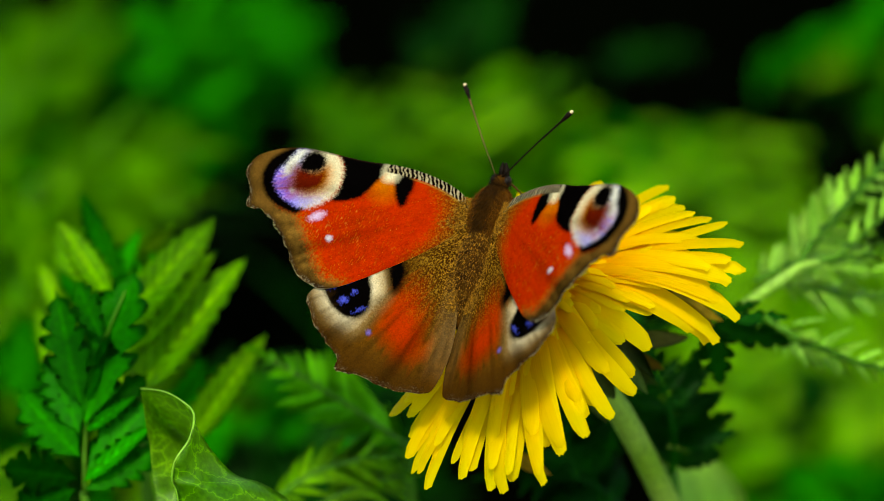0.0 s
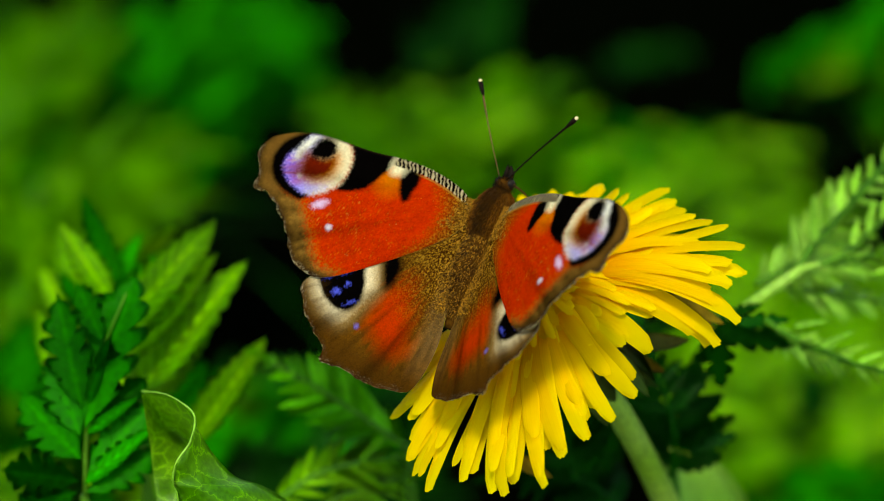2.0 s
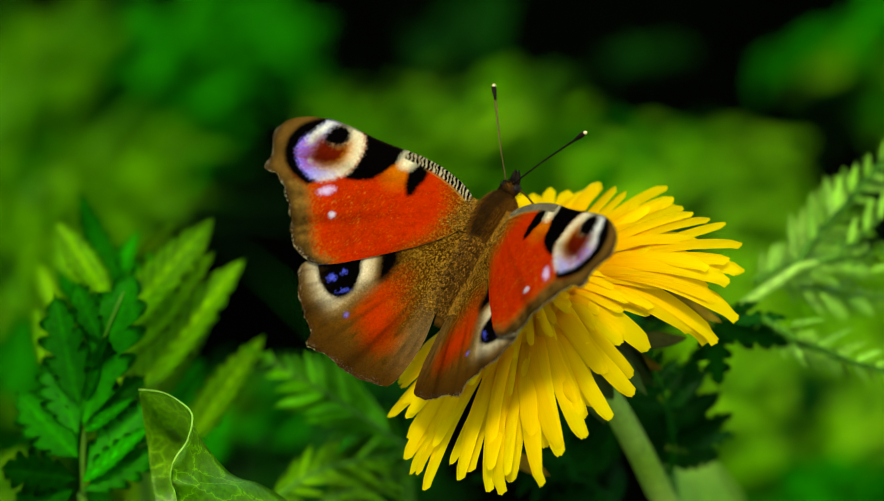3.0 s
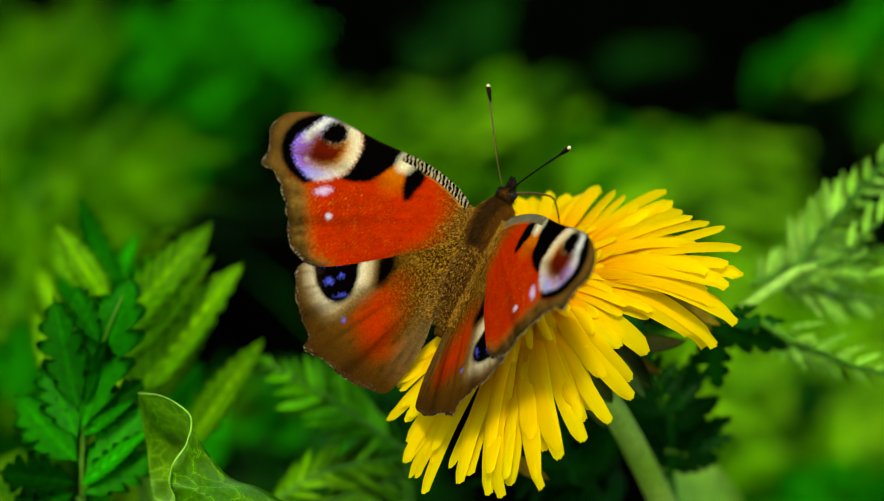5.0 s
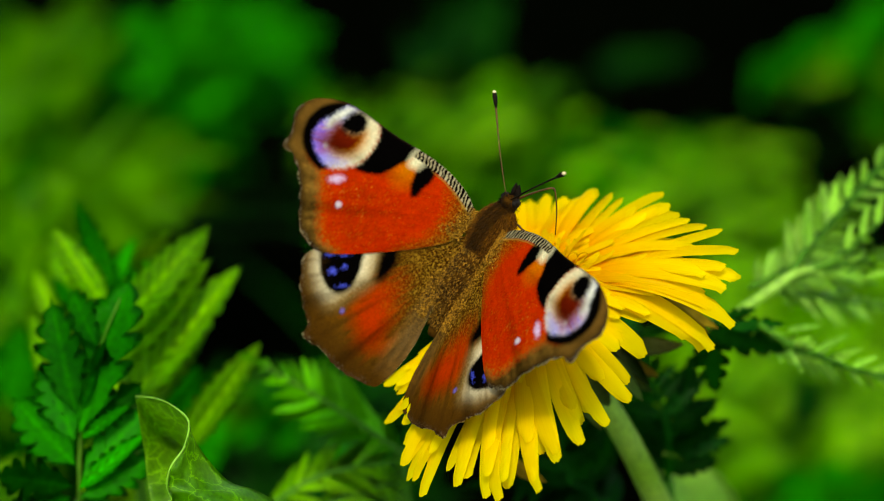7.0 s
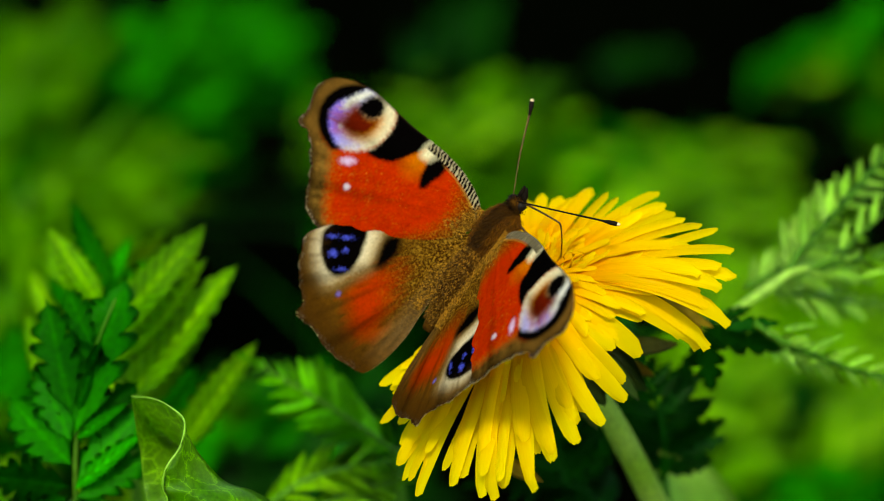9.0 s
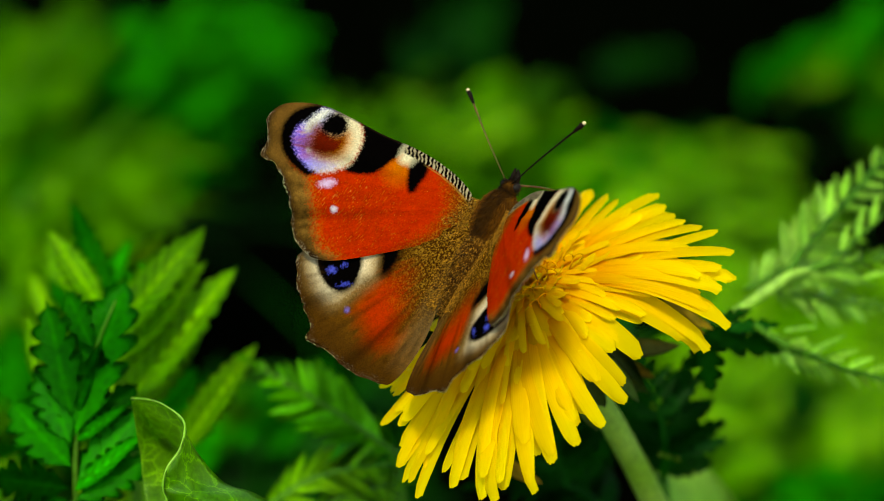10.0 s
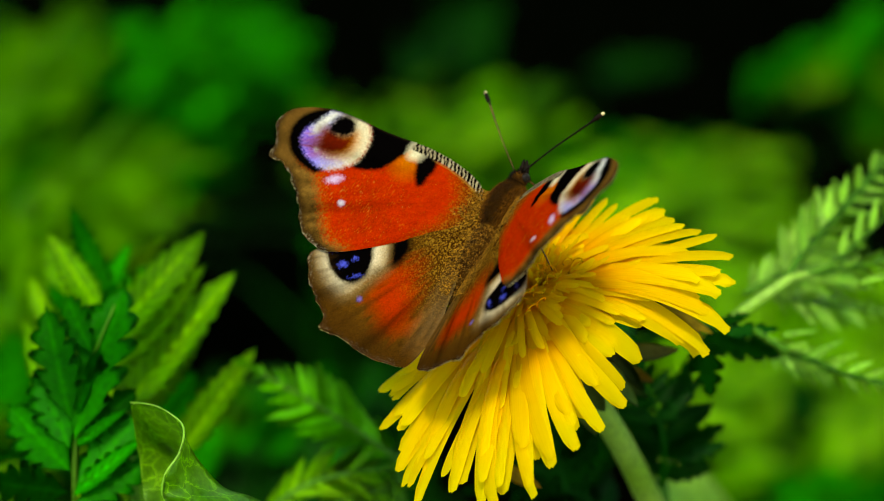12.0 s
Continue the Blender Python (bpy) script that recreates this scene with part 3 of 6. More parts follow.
def fore_pattern(x, y, side):
    n1, n2, n3 = value_noise(x * 2.2, y * 2.2, 1), value_noise(x * 6, y * 6, 2), value_noise(x * 14, y * 14, 3)
    ragged = (n2 - 0.5) * 0.35 + (n3 - 0.5) * 0.35
    ray = np.arctan2(y - 3.0, x + 4.0)
    streak = value_noise(ray * 60, np.hypot(x, y) * 0.7, 4)
    out = np.tile(np.array(ORANGE), (len(x), 1)) * (0.92 + 0.16 * n1)[:, None]
    out = lay(out, (0.40, 0.012, 0.001), soft(streak - 0.72, 0.3) * 0.5)
    flecks = (n2 * 0.8 + n3 * 0.5 + streak * 0.25 > 1.24).astype(float)[:, None]
    out = lay(out, (0.70, 0.20, 0.03), flecks * 0.4)
    out = lay(out, (0.75, 0.42, 0.16), (value_noise(x * 5, y * 5, 21) * value_noise(x * 11, y * 11, 22) > 0.80).astype(float)[:, None] * 0.45)
    scratch = value_noise(x * 9 + y * 2.0, y * 2.2 - x * 0.6, 41)
    field = soft(x - 9.5, 5.0) * soft(-0.6 - y - 0.25 * (x - 12), 1.5)
    out = lay(out, (0.80, 0.34, 0.07), soft(scratch - 0.84, 0.10) * soft(value_noise(x * 1.1, y * 1.1, 42) - 0.58, 0.25) * field * 0.45)
    # lighter front, under the pale mark
    out = lay(out, (0.70, 0.20, 0.003), soft(1.5 - np.hypot((x - 11.7) / 1.0, (y - 0.2) * 0.8) + ragged, 1.6) * 0.9)
    # brown root with gold scales
    root = inside(x, y, [(5.4, 1.7), (3.7, -0.3), (3.1, -2.8), (3.9, -6.2), (6.2, -9.9), (-3, -9), (-3, 3), (4.2, 3)])
    out = lay(out, (0.13, 0.05, 0.005), soft(root - 0.7 + ragged * 2.5, 2.0))
    gold = value_noise(x * 8.5 + 3, y * 8.5, 31)
    out = lay(out, (0.05, 0.018, 0.002), soft(root + ragged * 3 - 0.4, 1.6) * soft(0.38 - gold, 0.2) * 0.7)
    out = lay(out, (0.46, 0.23, 0.025), soft(root + ragged * 3 - 0.2, 1.8) * soft(gold - 0.66, 0.16) * 0.85)
    # brown outer border, streaked across; the right wing's has shade put into it
    rim = inside(x, y, [(20.5, 4.0), (21.0, 2.35), (24.4, 2.0), (26.5, 0.7), (27.5, -0.9), (27.6, -2.95), (26.7, -5.1), (24.7, -6.4), (22.2, -7.1), (20.5, -9.2), (19.0, -11.4), (17.9, -13.4), (16.2, -14.8), (13.8, -15.0), (14, -18), (34, -18), (34, 4)])
    cross = value_noise(ray * 46, np.zeros_like(x), 9)
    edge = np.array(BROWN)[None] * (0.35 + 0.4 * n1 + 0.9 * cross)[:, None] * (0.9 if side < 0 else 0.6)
    out = lay(out, (0.42, 0.16, 0.02), soft(rim + 0.9 + ragged * 2.0, 0.9) * soft(value_noise(x * 5.5, y * 5.5, 43) - 0.5, 0.25) * 0.8)
    mask = soft(rim + ragged * 1.5, 0.7)
    out = out * (1 - mask) + edge * mask
    margin = inside(x, y, [(26, 4), (29.3, -1.0), (29.3, -2.9), (28.0, -5.4), (28.0, -7.1), (25.2, -7.9), (23.2, -9.6), (21.4, -11.9), (20.2, -13.8), (19.3, -14.7), (17.5, -15.4), (14, -16), (14, -20), (36, -20), (36, 4)])
    out = lay(out, (0.022, 0.009, 0.003), soft(margin + 0.3 + ragged * 0.8, 0.5) * (0.6 + 0.4 * cross)[:, None])
    out = lay(out, (0.60, 0.50, 0.34), soft(margin - 0.25, 0.3) * soft(value_noise(x * 7.5, y * 7.5, 33) - 0.70, 0.1) * 0.7)
    # black patch on the front edge, and the drop beside it
    black = inside(x, y, rounded([(18.9, 3.6), (15.4, 3.6), (11.7, 3.5), (12.1, 1.6), (12.9, 0.0), (13.6, -1.5), (14.5, -2.75), (16.4, -3.8), (17.9, -4.0), (17.4, -2.6), (17.3, -0.8), (17.6, 1.2)]))
    out = lay(out, BLACK, soft(black + ragged * 0.5, 0.25))
    bar = inside(x, y, rounded([(10.7, 2.2), (8.4, 2.2), (7.9, 0.6), (8.2, -0.8), (8.4, -2.1), (9.0, -2.6), (9.7, -1.8), (10.3, -0.2)]))
    out = lay(out, BLACK, soft(bar + ragged * 0.5, 0.3))
    # the eye: a dark ring, a pale front half, cool colours on its outer side
    ring = inside(x, y, rounded([(24.4, 2.4), (26.3, 1.0), (27.45, -0.9), (27.6, -2.9), (26.75, -5.0), (25.1, -6.4), (23.2, -7.0), (21.6, -6.9), (20, -4), (20, 0), (22, 2.6)]))
    out = lay(out, (0.17, 0.08, 0.016), soft(ring + 1.3 + ragged, 0.5) * soft(x - 23.2 + 0.25 * y, 1.0))
    out = lay(out, BLACK, soft(ring + ragged * 0.5, 0.3))
    pale = inside(x, y, rounded([(23.8, 2.2), (21.3, 2.9), (19.2, 2.9), (17.75, 1.3), (17.3, -0.9), (17.75, -3.2), (19.3, -5.0), (21.1, -6.1), (22.65, -5.9), (24.0, -5.3), (25.1, -4.6), (25.9, -3.2), (25.8, -1.7), (25.0, -0.3)]))
    eye = np.tile(np.array((0.90, 0.74, 0.48)), (len(x), 1)) * (0.88 + 0.2 * n2)[:, None]
    line = value_noise((y + 0.35 * x) * 2.6, x * 0.6, 13)
    cool = soft((x - 22.7) - 0.45 * (y + 3.4) * (y < -3.4) + ragged * 3, 1.2)
    violet = np.stack([0.10 + 0.45 * n2 ** 3, 0.10 + 0.40 * n2 ** 3, 0.80 + 0.45 * n2], -1)
    # right wing only: whitish sheen of the light painted over the violet
    if side > 0:
        violet = lay(violet, (0.82, 0.80, 0.84), soft(line + 0.6 * n2 - 0.5, 0.35) * 0.95)
    eye = eye * (1 - cool) + violet * cool
    lilac = soft(1.2 - np.hypot((x - 23.6) / 1.7, (y + 3.3) / 1.25) + ragged * 1.6 + (line - 0.5) * 0.8, 0.8)
    eye = lay(eye, (0.62, 0.17, 0.52), lilac * 0.85)
    eye = lay(eye, (0.36, 0.08, 0.16), soft(line - 0.66, 0.12) * soft(1.2 - np.hypot((x - 23.2) / 2.0, (y + 3.0) / 1.6), 0.5) * 0.8)
    frost = inside(x, y, rounded([(22.9, 2.3), (24.2, 1.7), (25.1, 0.0), (25.0, -1.6), (24.2, -1.7), (23.5, 0.1)]))
    eye = lay(eye, (0.94, 0.88, 0.80), soft(frost + 0.1 + ragged * 1.8, 0.5))
    frost = 1 - np.hypot(((x - 21.2) * 0.9 + (y + 5.0) * -0.43) / 2.2, ((y + 5.0) * 0.9 + (x - 21.2) * 0.43) / 0.85) + ragged * 2.2
    eye = lay(eye, (0.34, 0.28, 0.85), soft(frost, 0.6) * 0.7)
    eye = lay(eye, (0.95, 0.85, 0.95), soft(0.34 - np.hypot(x - 23.2, y + 3.9) + ragged * 0.6, 0.25))
    warm = inside(x, y, rounded([(23.2, -0.7), (21.3, -0.4), (19.6, 0.8), (18.8, -0.9), (19.3, -2.9), (21.0, -3.9), (22.9, -3.6), (23.3, -2.3)]))
    eye = lay(eye, (0.70, 0.22, 0.006), soft(warm + 0.05 + ragged * 1.3, 0.9))
    eye = lay(eye, (0.13, 0.008, 0.002), soft(warm - 0.1 + (x - 21.1) * 0.3 + ragged * 1.4, 0.8))
    out = out * (1 - soft(pale + ragged * 1.3, 0.3)) + eye * soft(pale + ragged * 1.3, 0.3)
    pupil = inside(x, y, rounded([(23.3, 0.4), (22.8, 1.9), (21.7, 2.6), (20.5, 2.2), (19.9, 0.9), (20.3, -0.3), (21.7, -0.9), (22.9, -0.8)]))
    out = lay(out, BLACK, soft(pupil + ragged * 1.5, 0.4))
    # pale mark between patch and drop
    mark = inside(x, y, rounded([(12.0, 3.4), (10.7, 3.4), (10.3, 2.0), (10.6, 1.0), (11.4, 0.6), (12.0, 1.0)]))
    out = lay(out, (0.92, 0.80, 0.52), soft(mark + 0.1 + ragged * 0.9, 0.6))
    # two pale dots
    out = lay(out, (0.78, 0.52, 0.84), soft(1 - np.hypot(((x - 19.15) * 0.78 - (y + 6.7) * 0.62) / 1.05, ((y + 6.7) * 0.78 + (x - 19.15) * 0.62) / 0.5) + ragged * 1.6, 0.5))
    out = lay(out, (0.86, 0.72, 0.90), soft(0.42 - np.hypot(x - 16.8, y + 9.33) + ragged * 0.5, 0.2))
    # ticked front edge
    top = np.interp(x, [p[0] for p in FORE_COSTA[:10]], [p[1] for p in FORE_COSTA[:10]])
    band = np.clip((1.3 - (top - y)) / 0.15, 0, 1) * np.clip((12.2 - x) / 0.5, 0, 1) * np.clip(x / 0.8, 0, 1)
    tick = np.clip((np.sin(x * 11.0 + (top - y) * 3.5 + n1 * 4.0 + n2 * 1.5) - 0.25 + 0.3 * (n2 - 0.5)) / 0.3, 0, 1)
    stripes = np.outer(1 - tick, BLACK) + np.outer(tick, (0.50, 0.40, 0.24))
    out = out * (1 - band[:, None]) + stripes * band[:, None]
    lower = np.clip(1 - np.abs(top - y - 1.42) / 0.14, 0, 1) * np.clip((9.0 - x) / 1.5, 0, 1) * np.clip(x / 1.5, 0, 1)
    out = lay(out, (0.42, 0.25, 0.05), lower[:, None] * 0.8)
    edge = np.clip(1 - np.abs(top - y - 0.08) / 0.2, 0, 1) * np.clip((27 - x) / 2, 0, 1) * np.clip((x - 12) / 1, 0, 1)
    out = lay(out, (0.02, 0.012, 0.006), edge[:, None] * 0.85)
    return out


def hind_pattern(x, y, side):
    n1, n2, n3 = value_noise(x * 1.6 + 9, y * 1.6, 5), value_noise(x * 6, y * 6, 6), value_noise(x * 14, y * 14, 7)
    ragged = (n2 - 0.5) * 0.4 + (n3 - 0.5) * 0.35
    ray = np.arctan2(x, -y)
    streak = value_noise(ray * 46, np.hypot(x, y) * 0.45, 8)
    out = np.tile(np.array((0.205, 0.078, 0.008)), (len(x), 1)) * (0.2 + 0.4 * n1 + 0.8 * streak)[:, None]
    out = lay(out, (0.40, 0.22, 0.06), (n2 * 0.7 + n3 * 0.5 + streak * 0.3 > 1.12).astype(float)[:, None] * 0.5)
    red = inside(x, y, rounded([(9.6, -17.6), (9.3, -14.4), (8.2, -11.8), (6.2, -9.6), (5.0, -13.5), (4.2, -17.5), (4.2, -20.3), (5.6, -21.4), (7.6, -19.8)]))
    out = lay(out, (0.50, 0.028, 0.0015), soft(red + 0.35 + (streak - 0.5) * 2.0 + ragged, 1.5) * 0.97)
    fuzz = soft(6.4 - np.hypot(x * 0.78, (y + 3.5) * 0.62) + ragged * 3.5, 3.0)
    out = lay(out, (0.070, 0.021, 0.0016), fuzz)
    gold = value_noise(x * 8.5, y * 8.5 + 5, 32)
    out = lay(out, (0.022, 0.007, 0.001), fuzz * soft(0.38 - gold, 0.2) * 0.7)
    out = lay(out, (0.48, 0.25, 0.03), fuzz * soft(gold - 0.66, 0.16) * 0.85)
    cream = inside(x, y, rounded([(20.8, -13.5), (19.6, -16.2), (18.4, -17.6), (16.8, -18.9), (15.0, -19.9), (13.3, -20.0), (12.0, -18.8), (11.2, -16.6), (9.7, -13.4), (10.3, -10.5), (12, -8), (17, -9)]))
    out = lay(out, (0.24, 0.15, 0.05), soft(cream + 0.1 + ragged, 1.2) * 0.8)
    out = lay(out, (0.55, 0.33, 0.12), soft(cream - 0.45 + ragged * 1.2, 1.0) * 0.8)
    out = lay(out, (0.88, 0.70, 0.46), soft(cream - 1.15 + ragged * 1.2, 0.9))
    eye = inside(x, y, rounded([(18.4, -13.6), (17.2, -15.6), (16.1, -16.7), (14.3, -17.45), (12.6, -17.1), (11.7, -15.5), (11.8, -13.8), (12.5, -11.8), (14, -9.5), (17, -10.5)]))
    out = lay(out, BLACK, soft(eye + ragged * 0.5, 0.3))
    for cx, cy, a, b in ((16.8, -13.6, 1.0, 0.4), (15.2, -15.25, 0.75, 0.62), (14.2, -13.8, 0.5, 0.45), (12.75, -16.0, 1.0, 0.42), (15.2, -12.4, 1.2, 0.4)):
        blob = 1 - np.hypot(((x - cx) * 0.8 - (y - cy) * 0.6) / a, ((y - cy) * 0.8 + (x - cx) * 0.6) / b) + ragged * 2.6
        out = lay(out, (0.07, 0.09, 0.70), soft(blob - 0.4, 0.35))
    spot2 = inside(x, y, rounded([(11.0, -9.0), (9.5, -7.4), (8.4, -8.8), (8.2, -10.6), (8.7, -12.3), (9.7, -12.4)]))
    out = lay(out, BLACK, soft(spot2 + ragged * 0.7, 0.6))
    out = lay(out, (0.20, 0.14, 0.62), soft(0.30 - np.hypot(x - 10.85, y + 18.75) + ragged * 0.6, 0.2))
    # dark uneven rim, greyer inner fold, half as strong on the right wing
    vein = np.abs(np.sin(ray * 17.0)) ** 22
    out = lay(out, (0.035, 0.014, 0.003), (vein * np.clip((np.hypot(x, y) - 13) / 6, 0, 1))[:, None] * 0.45 * (1 - soft(cream, 1.0)))
    rim = inside(x, y, [(20.8, -13), (19.7, -15.8), (18.9, -17.6), (17.3, -19.8), (15.5, -21.3), (13.6, -23), (13.3, -24.3), (9.2, -24.5), (5.4, -24.9), (2.5, -24.3), (2, -30), (30, -30), (30, -12)])
    out = lay(out, (0.055, 0.024, 0.004), soft(rim + 1.5 + ragged * 3.0 + (streak - 0.5) * 2.0, 2.6) * 0.7)
    out = lay(out, (0.026, 0.011, 0.003), soft(rim + 0.15 + ragged * 1.6, 0.6) * 0.9)
    out = lay(out, (0.45, 0.36, 0.26), soft(rim - 0.1 + ragged * 1.5, 0.3) * (n3 > 0.72)[:, None])
    band = soft(-20.6 - y + 0.12 * (x - 6) + ragged * 2 + (streak - 0.5) * 3, 3.0)
    out = lay(out, (0.06, 0.022, 0.003), band * 0.75)
    fold = soft(2.1 - x - 0.03 * (y + 12) + ragged, 1.2) * soft(-7.5 - y, 3) * soft(y + 20.5, 3)
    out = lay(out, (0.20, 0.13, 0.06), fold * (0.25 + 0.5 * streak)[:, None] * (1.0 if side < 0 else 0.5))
    return out


def wing(name, side, costa, outer, hind, nu, nv, scallop, pattern, camber, butterfly, label):
    g, U, V = patch(costa, outer, hind, nu, nv, scallop)
    x, y = g[..., 0].ravel(), g[..., 1].ravel()
    u, v = U.ravel(), V.ravel()
    r = np.hypot(x, y)
    veins = np.abs(np.sin(np.arctan2(y - 1.0, x + 2.0) * 9)) ** 14
    z = camber * np.sin(np.pi * v) * np.minimum(1, r / 12) - 0.0012 * r * r * camber + 0.10 * veins * np.minimum(1, r / 6) + 0.10 * (value_noise(x * 0.5, y * 0.5, 11) - 0.5)
    top = np.stack([x * side, y, z], -1) * 0.001
    low = top - np.array([0, 0, 0.00009])
    count = len(x)
    idx = np.arange(count).reshape(nu, nv)
    quads = np.stack([idx[:-1, :-1], idx[1:, :-1], idx[1:, 1:], idx[:-1, 1:]], -1).reshape(-1, 4)
    if side > 0:
        quads = quads[:, ::-1]
    step = 6
    iu, iv = np.unique(np.r_[np.arange(0, nu, step), nu - 1]), np.unique(np.r_[np.arange(0, nv, step), nv - 1])
    sub = idx[np.ix_(iu, iv)]
    lowid = np.arange(sub.size).reshape(sub.shape) + count
    lq = np.stack([lowid[:-1, :-1], lowid[1:, :-1], lowid[1:, 1:], lowid[:-1, 1:]], -1).reshape(-1, 4)
    lq = lq[:, ::-1] if side < 0 else lq
    verts = np.concatenate([top, low[sub.ravel()]])
    faces = np.concatenate([quads, lq])
    mesh = bpy.data.meshes.new(name)
    mesh.from_pydata(verts.tolist(), [], faces.tolist())
    mesh.materials.append(WING)
    mesh.materials.append(UNDERWING)
    mesh.polygons.foreach_set("material_index", [0] * len(quads) + [1] * len(lq))
    mesh.polygons.foreach_set("use_smooth", [True] * len(faces))
    colours = pattern(x, y, side) * 0.74
    colours = colours * (1 - 0.35 * veins * np.clip((r - 8) / 10, 0, 1))[:, None]
    rgba = np.concatenate([np.concatenate([colours, np.ones((count, 1))], 1), np.tile((0.02, 0.015, 0.01, 1.0), (sub.size, 1))])
    layer = mesh.color_attributes.new("pattern", "FLOAT_COLOR", "POINT")
    layer.data.foreach_set("color", np.clip(rgba, 0, 1).astype(np.float32).ravel())
    mesh.update()
    ob = new(name, mesh)
    ob.parent = butterfly
    ob["label"] = label
    return ob


def egg(bm, centre, size, seg=20, rings=14):
    m = Matrix.Translation(centre) @ Matrix.Diagonal((*size, 1))
    bmesh.ops.create_uvsphere(bm, u_segments=seg, v_segments=rings, radius=1, matrix=m)


def strands(bm, places, length, thick, lean, rnd):
    """Short hairs at (place, normal), leaning to the tail."""
    for p, n in places:
        d = (n + lean + Vector((rnd.gauss(0, 0.3), rnd.gauss(0, 0.3), rnd.gauss(0, 0.3)))).normalized()
        l = length * rnd.uniform(0.5, 1.2)
        s = d.orthogonal().normalized()
        s.rotate(Matrix.Rotation(rnd.uniform(0, 6.28), 3, d))
        bend = lean * l * 0.25
        a, b = bm.verts.new(p - s * thick), bm.verts.new(p + s * thick)
        c, e = bm.verts.new(p + d * l * 0.6 + s * thick * 0.7), bm.verts.new(p + d * l * 0.6 - s * thick * 0.7)
        f = bm.verts.new(p + d * l + bend)
        bm.faces.new((a, b, c, e))
        bm.faces.new((e, c, f))


def butterfly_thing():
    mm = 0.001
    fly = new("butterfly")
    fly.empty_display_size = 0.01
    tagged(fly, "orange butterfly with blue eyespots and spread wings on a dandelion", "butterfly")
    rnd = random.Random(12)
    bm = bmesh.new()
    egg(bm, (0, 0.6 * mm, -0.4 * mm), (2.7 * mm, 4.1 * mm, 2.3 * mm))
    thorax = part("thorax", bm, BODY, fly, "brown furry thorax")
    bm = bmesh.new()
    pts = spline([(0, -2.6 * mm, -0.6 * mm), (0, -6 * mm, -0.6 * mm), (0.2 * mm, -10.5 * mm, -1.0 * mm), (0.4 * mm, -15.5 * mm, -1.6 * mm)], 26)
    radii = [(1.8 + 0.6 * math.sin(min(1, k / 10) * 1.57) - 1.6 * max(0, (k - 13) / 13) ** 1.4 + (0.07 if k % 3 else -0.08)) * mm for k in range(27)]
    tube(bm, pts, radii, 18)
    abdomen = part("abdomen", bm, BODY, fly, "brown ringed tapering abdomen")
    bm = bmesh.new()
    egg(bm, (0, 5.0 * mm, -0.2 * mm), (1.25 * mm, 1.2 * mm, 1.15 * mm))
    head = part("head", bm, BODY, fly, "dark brown head")
    for s in (-1, 1):
        bm = bmesh.new()
        egg(bm, (s * 0.95 * mm, 5.35 * mm, -0.15 * mm), (0.55 * mm, 0.72 * mm, 0.75 * mm), 14, 10)
        part("eye", bm, EYE_DARK, head, "dark compound eye")
        bm = bmesh.new()
        tube(bm, spline([(s * 0.4 * mm, 5.7 * mm, -0.5 * mm), (s * 0.35 * mm, 6.8 * mm, -0.1 * mm), (s * 0.25 * mm, 7.7 * mm, 0.5 * mm)], 8), [0.36 * mm, 0.42 * mm, 0.12 * mm], 9)
        part("palp", bm, CHITIN, head)
    # fur
    def shell(centre, size, n, keep):
        out = []
        while len(out) < n:
            d = Vector((rnd.gauss(0, 1), rnd.gauss(0, 1), rnd.gauss(0, 1))).normalized()
            if keep(d):
                out.append((Vector(centre) + Vector((d.x * size[0], d.y * size[1], d.z * size[2])), Vector((d.x / size[0], d.y / size[1], d.z / size[2])).normalized()))
        return out
    for keep, n, mat, label in ((lambda d: d.z > -0.5 and abs(d.x) > 0.34 + 0.12 * d.y, 5600, FUR, "rusty brown fur"), (lambda d: d.z > 0 and abs(d.x) < 0.42, 3000, FUR_BACK, "dark fur along the back")):
        bm = bmesh.new()
        strands(bm, shell((0, 0.6 * mm, -0.4 * mm), (2.7 * mm, 4.1 * mm, 2.3 * mm), n, keep), 0.85 * mm, 0.018 * mm, Vector((0, -1.1, -0.1)), rnd)
        part("fur", bm, mat, thorax, label, smooth=False)
    bm = bmesh.new()
    strands(bm, shell((0, 5.0 * mm, -0.2 * mm), (1.25 * mm, 1.2 * mm, 1.15 * mm), 700, lambda d: d.z > -0.6), 0.6 * mm, 0.03 * mm, Vector((0, -0.3, 0)), rnd)
    part("fur", bm, CHITIN, head, "dark brown fur", smooth=False)
    bm = bmesh.new()
    places = []
    for k in range(4600):
        j = int(rnd.uniform(0, 1) ** 1.3 * 24)
        a = rnd.uniform(-0.25, math.pi + 0.25)
        n = Vector((math.cos(a), 0, math.sin(a)))
        places.append((pts[j].lerp(pts[j + 1], rnd.random()) + n * radii[j], n))
    strands(bm, places, 0.28 * mm, 0.062 * mm, Vector((0, -1.6, 0)), rnd)
    part("fur", bm, FUR_DUSK, abdomen, "golden brown hairs", smooth=False)
    parts = {}
    # the drinking tube: a thigh and a shank with a bent joint
    bm = bmesh.new()
    tube(bm, spline([(0, 0, 0), (0, 3.0 * mm, 0.35 * mm), (0, 5.4 * mm, 0.3 * mm), (0, 6.0 * mm, 0)], 10), [0.17 * mm, 0.13 * mm, 0.13 * mm], 8)
    parts["pu"] = part("proboscis", bm, PROBOSCIS, fly, "thin brown bent drinking tube")
    bm = bmesh.new()
    tube(bm, spline([(0, -0.05 * mm, 0), (0, 0.7 * mm, 0.25 * mm), (0, 3.2 * mm, 0.3 * mm), (0, 6.5 * mm, 0)], 10), [0.13 * mm, 0.11 * mm, 0.08 * mm], 8)
    parts["pl"] = part("shank", bm, PROBOSCIS, parts["pu"])
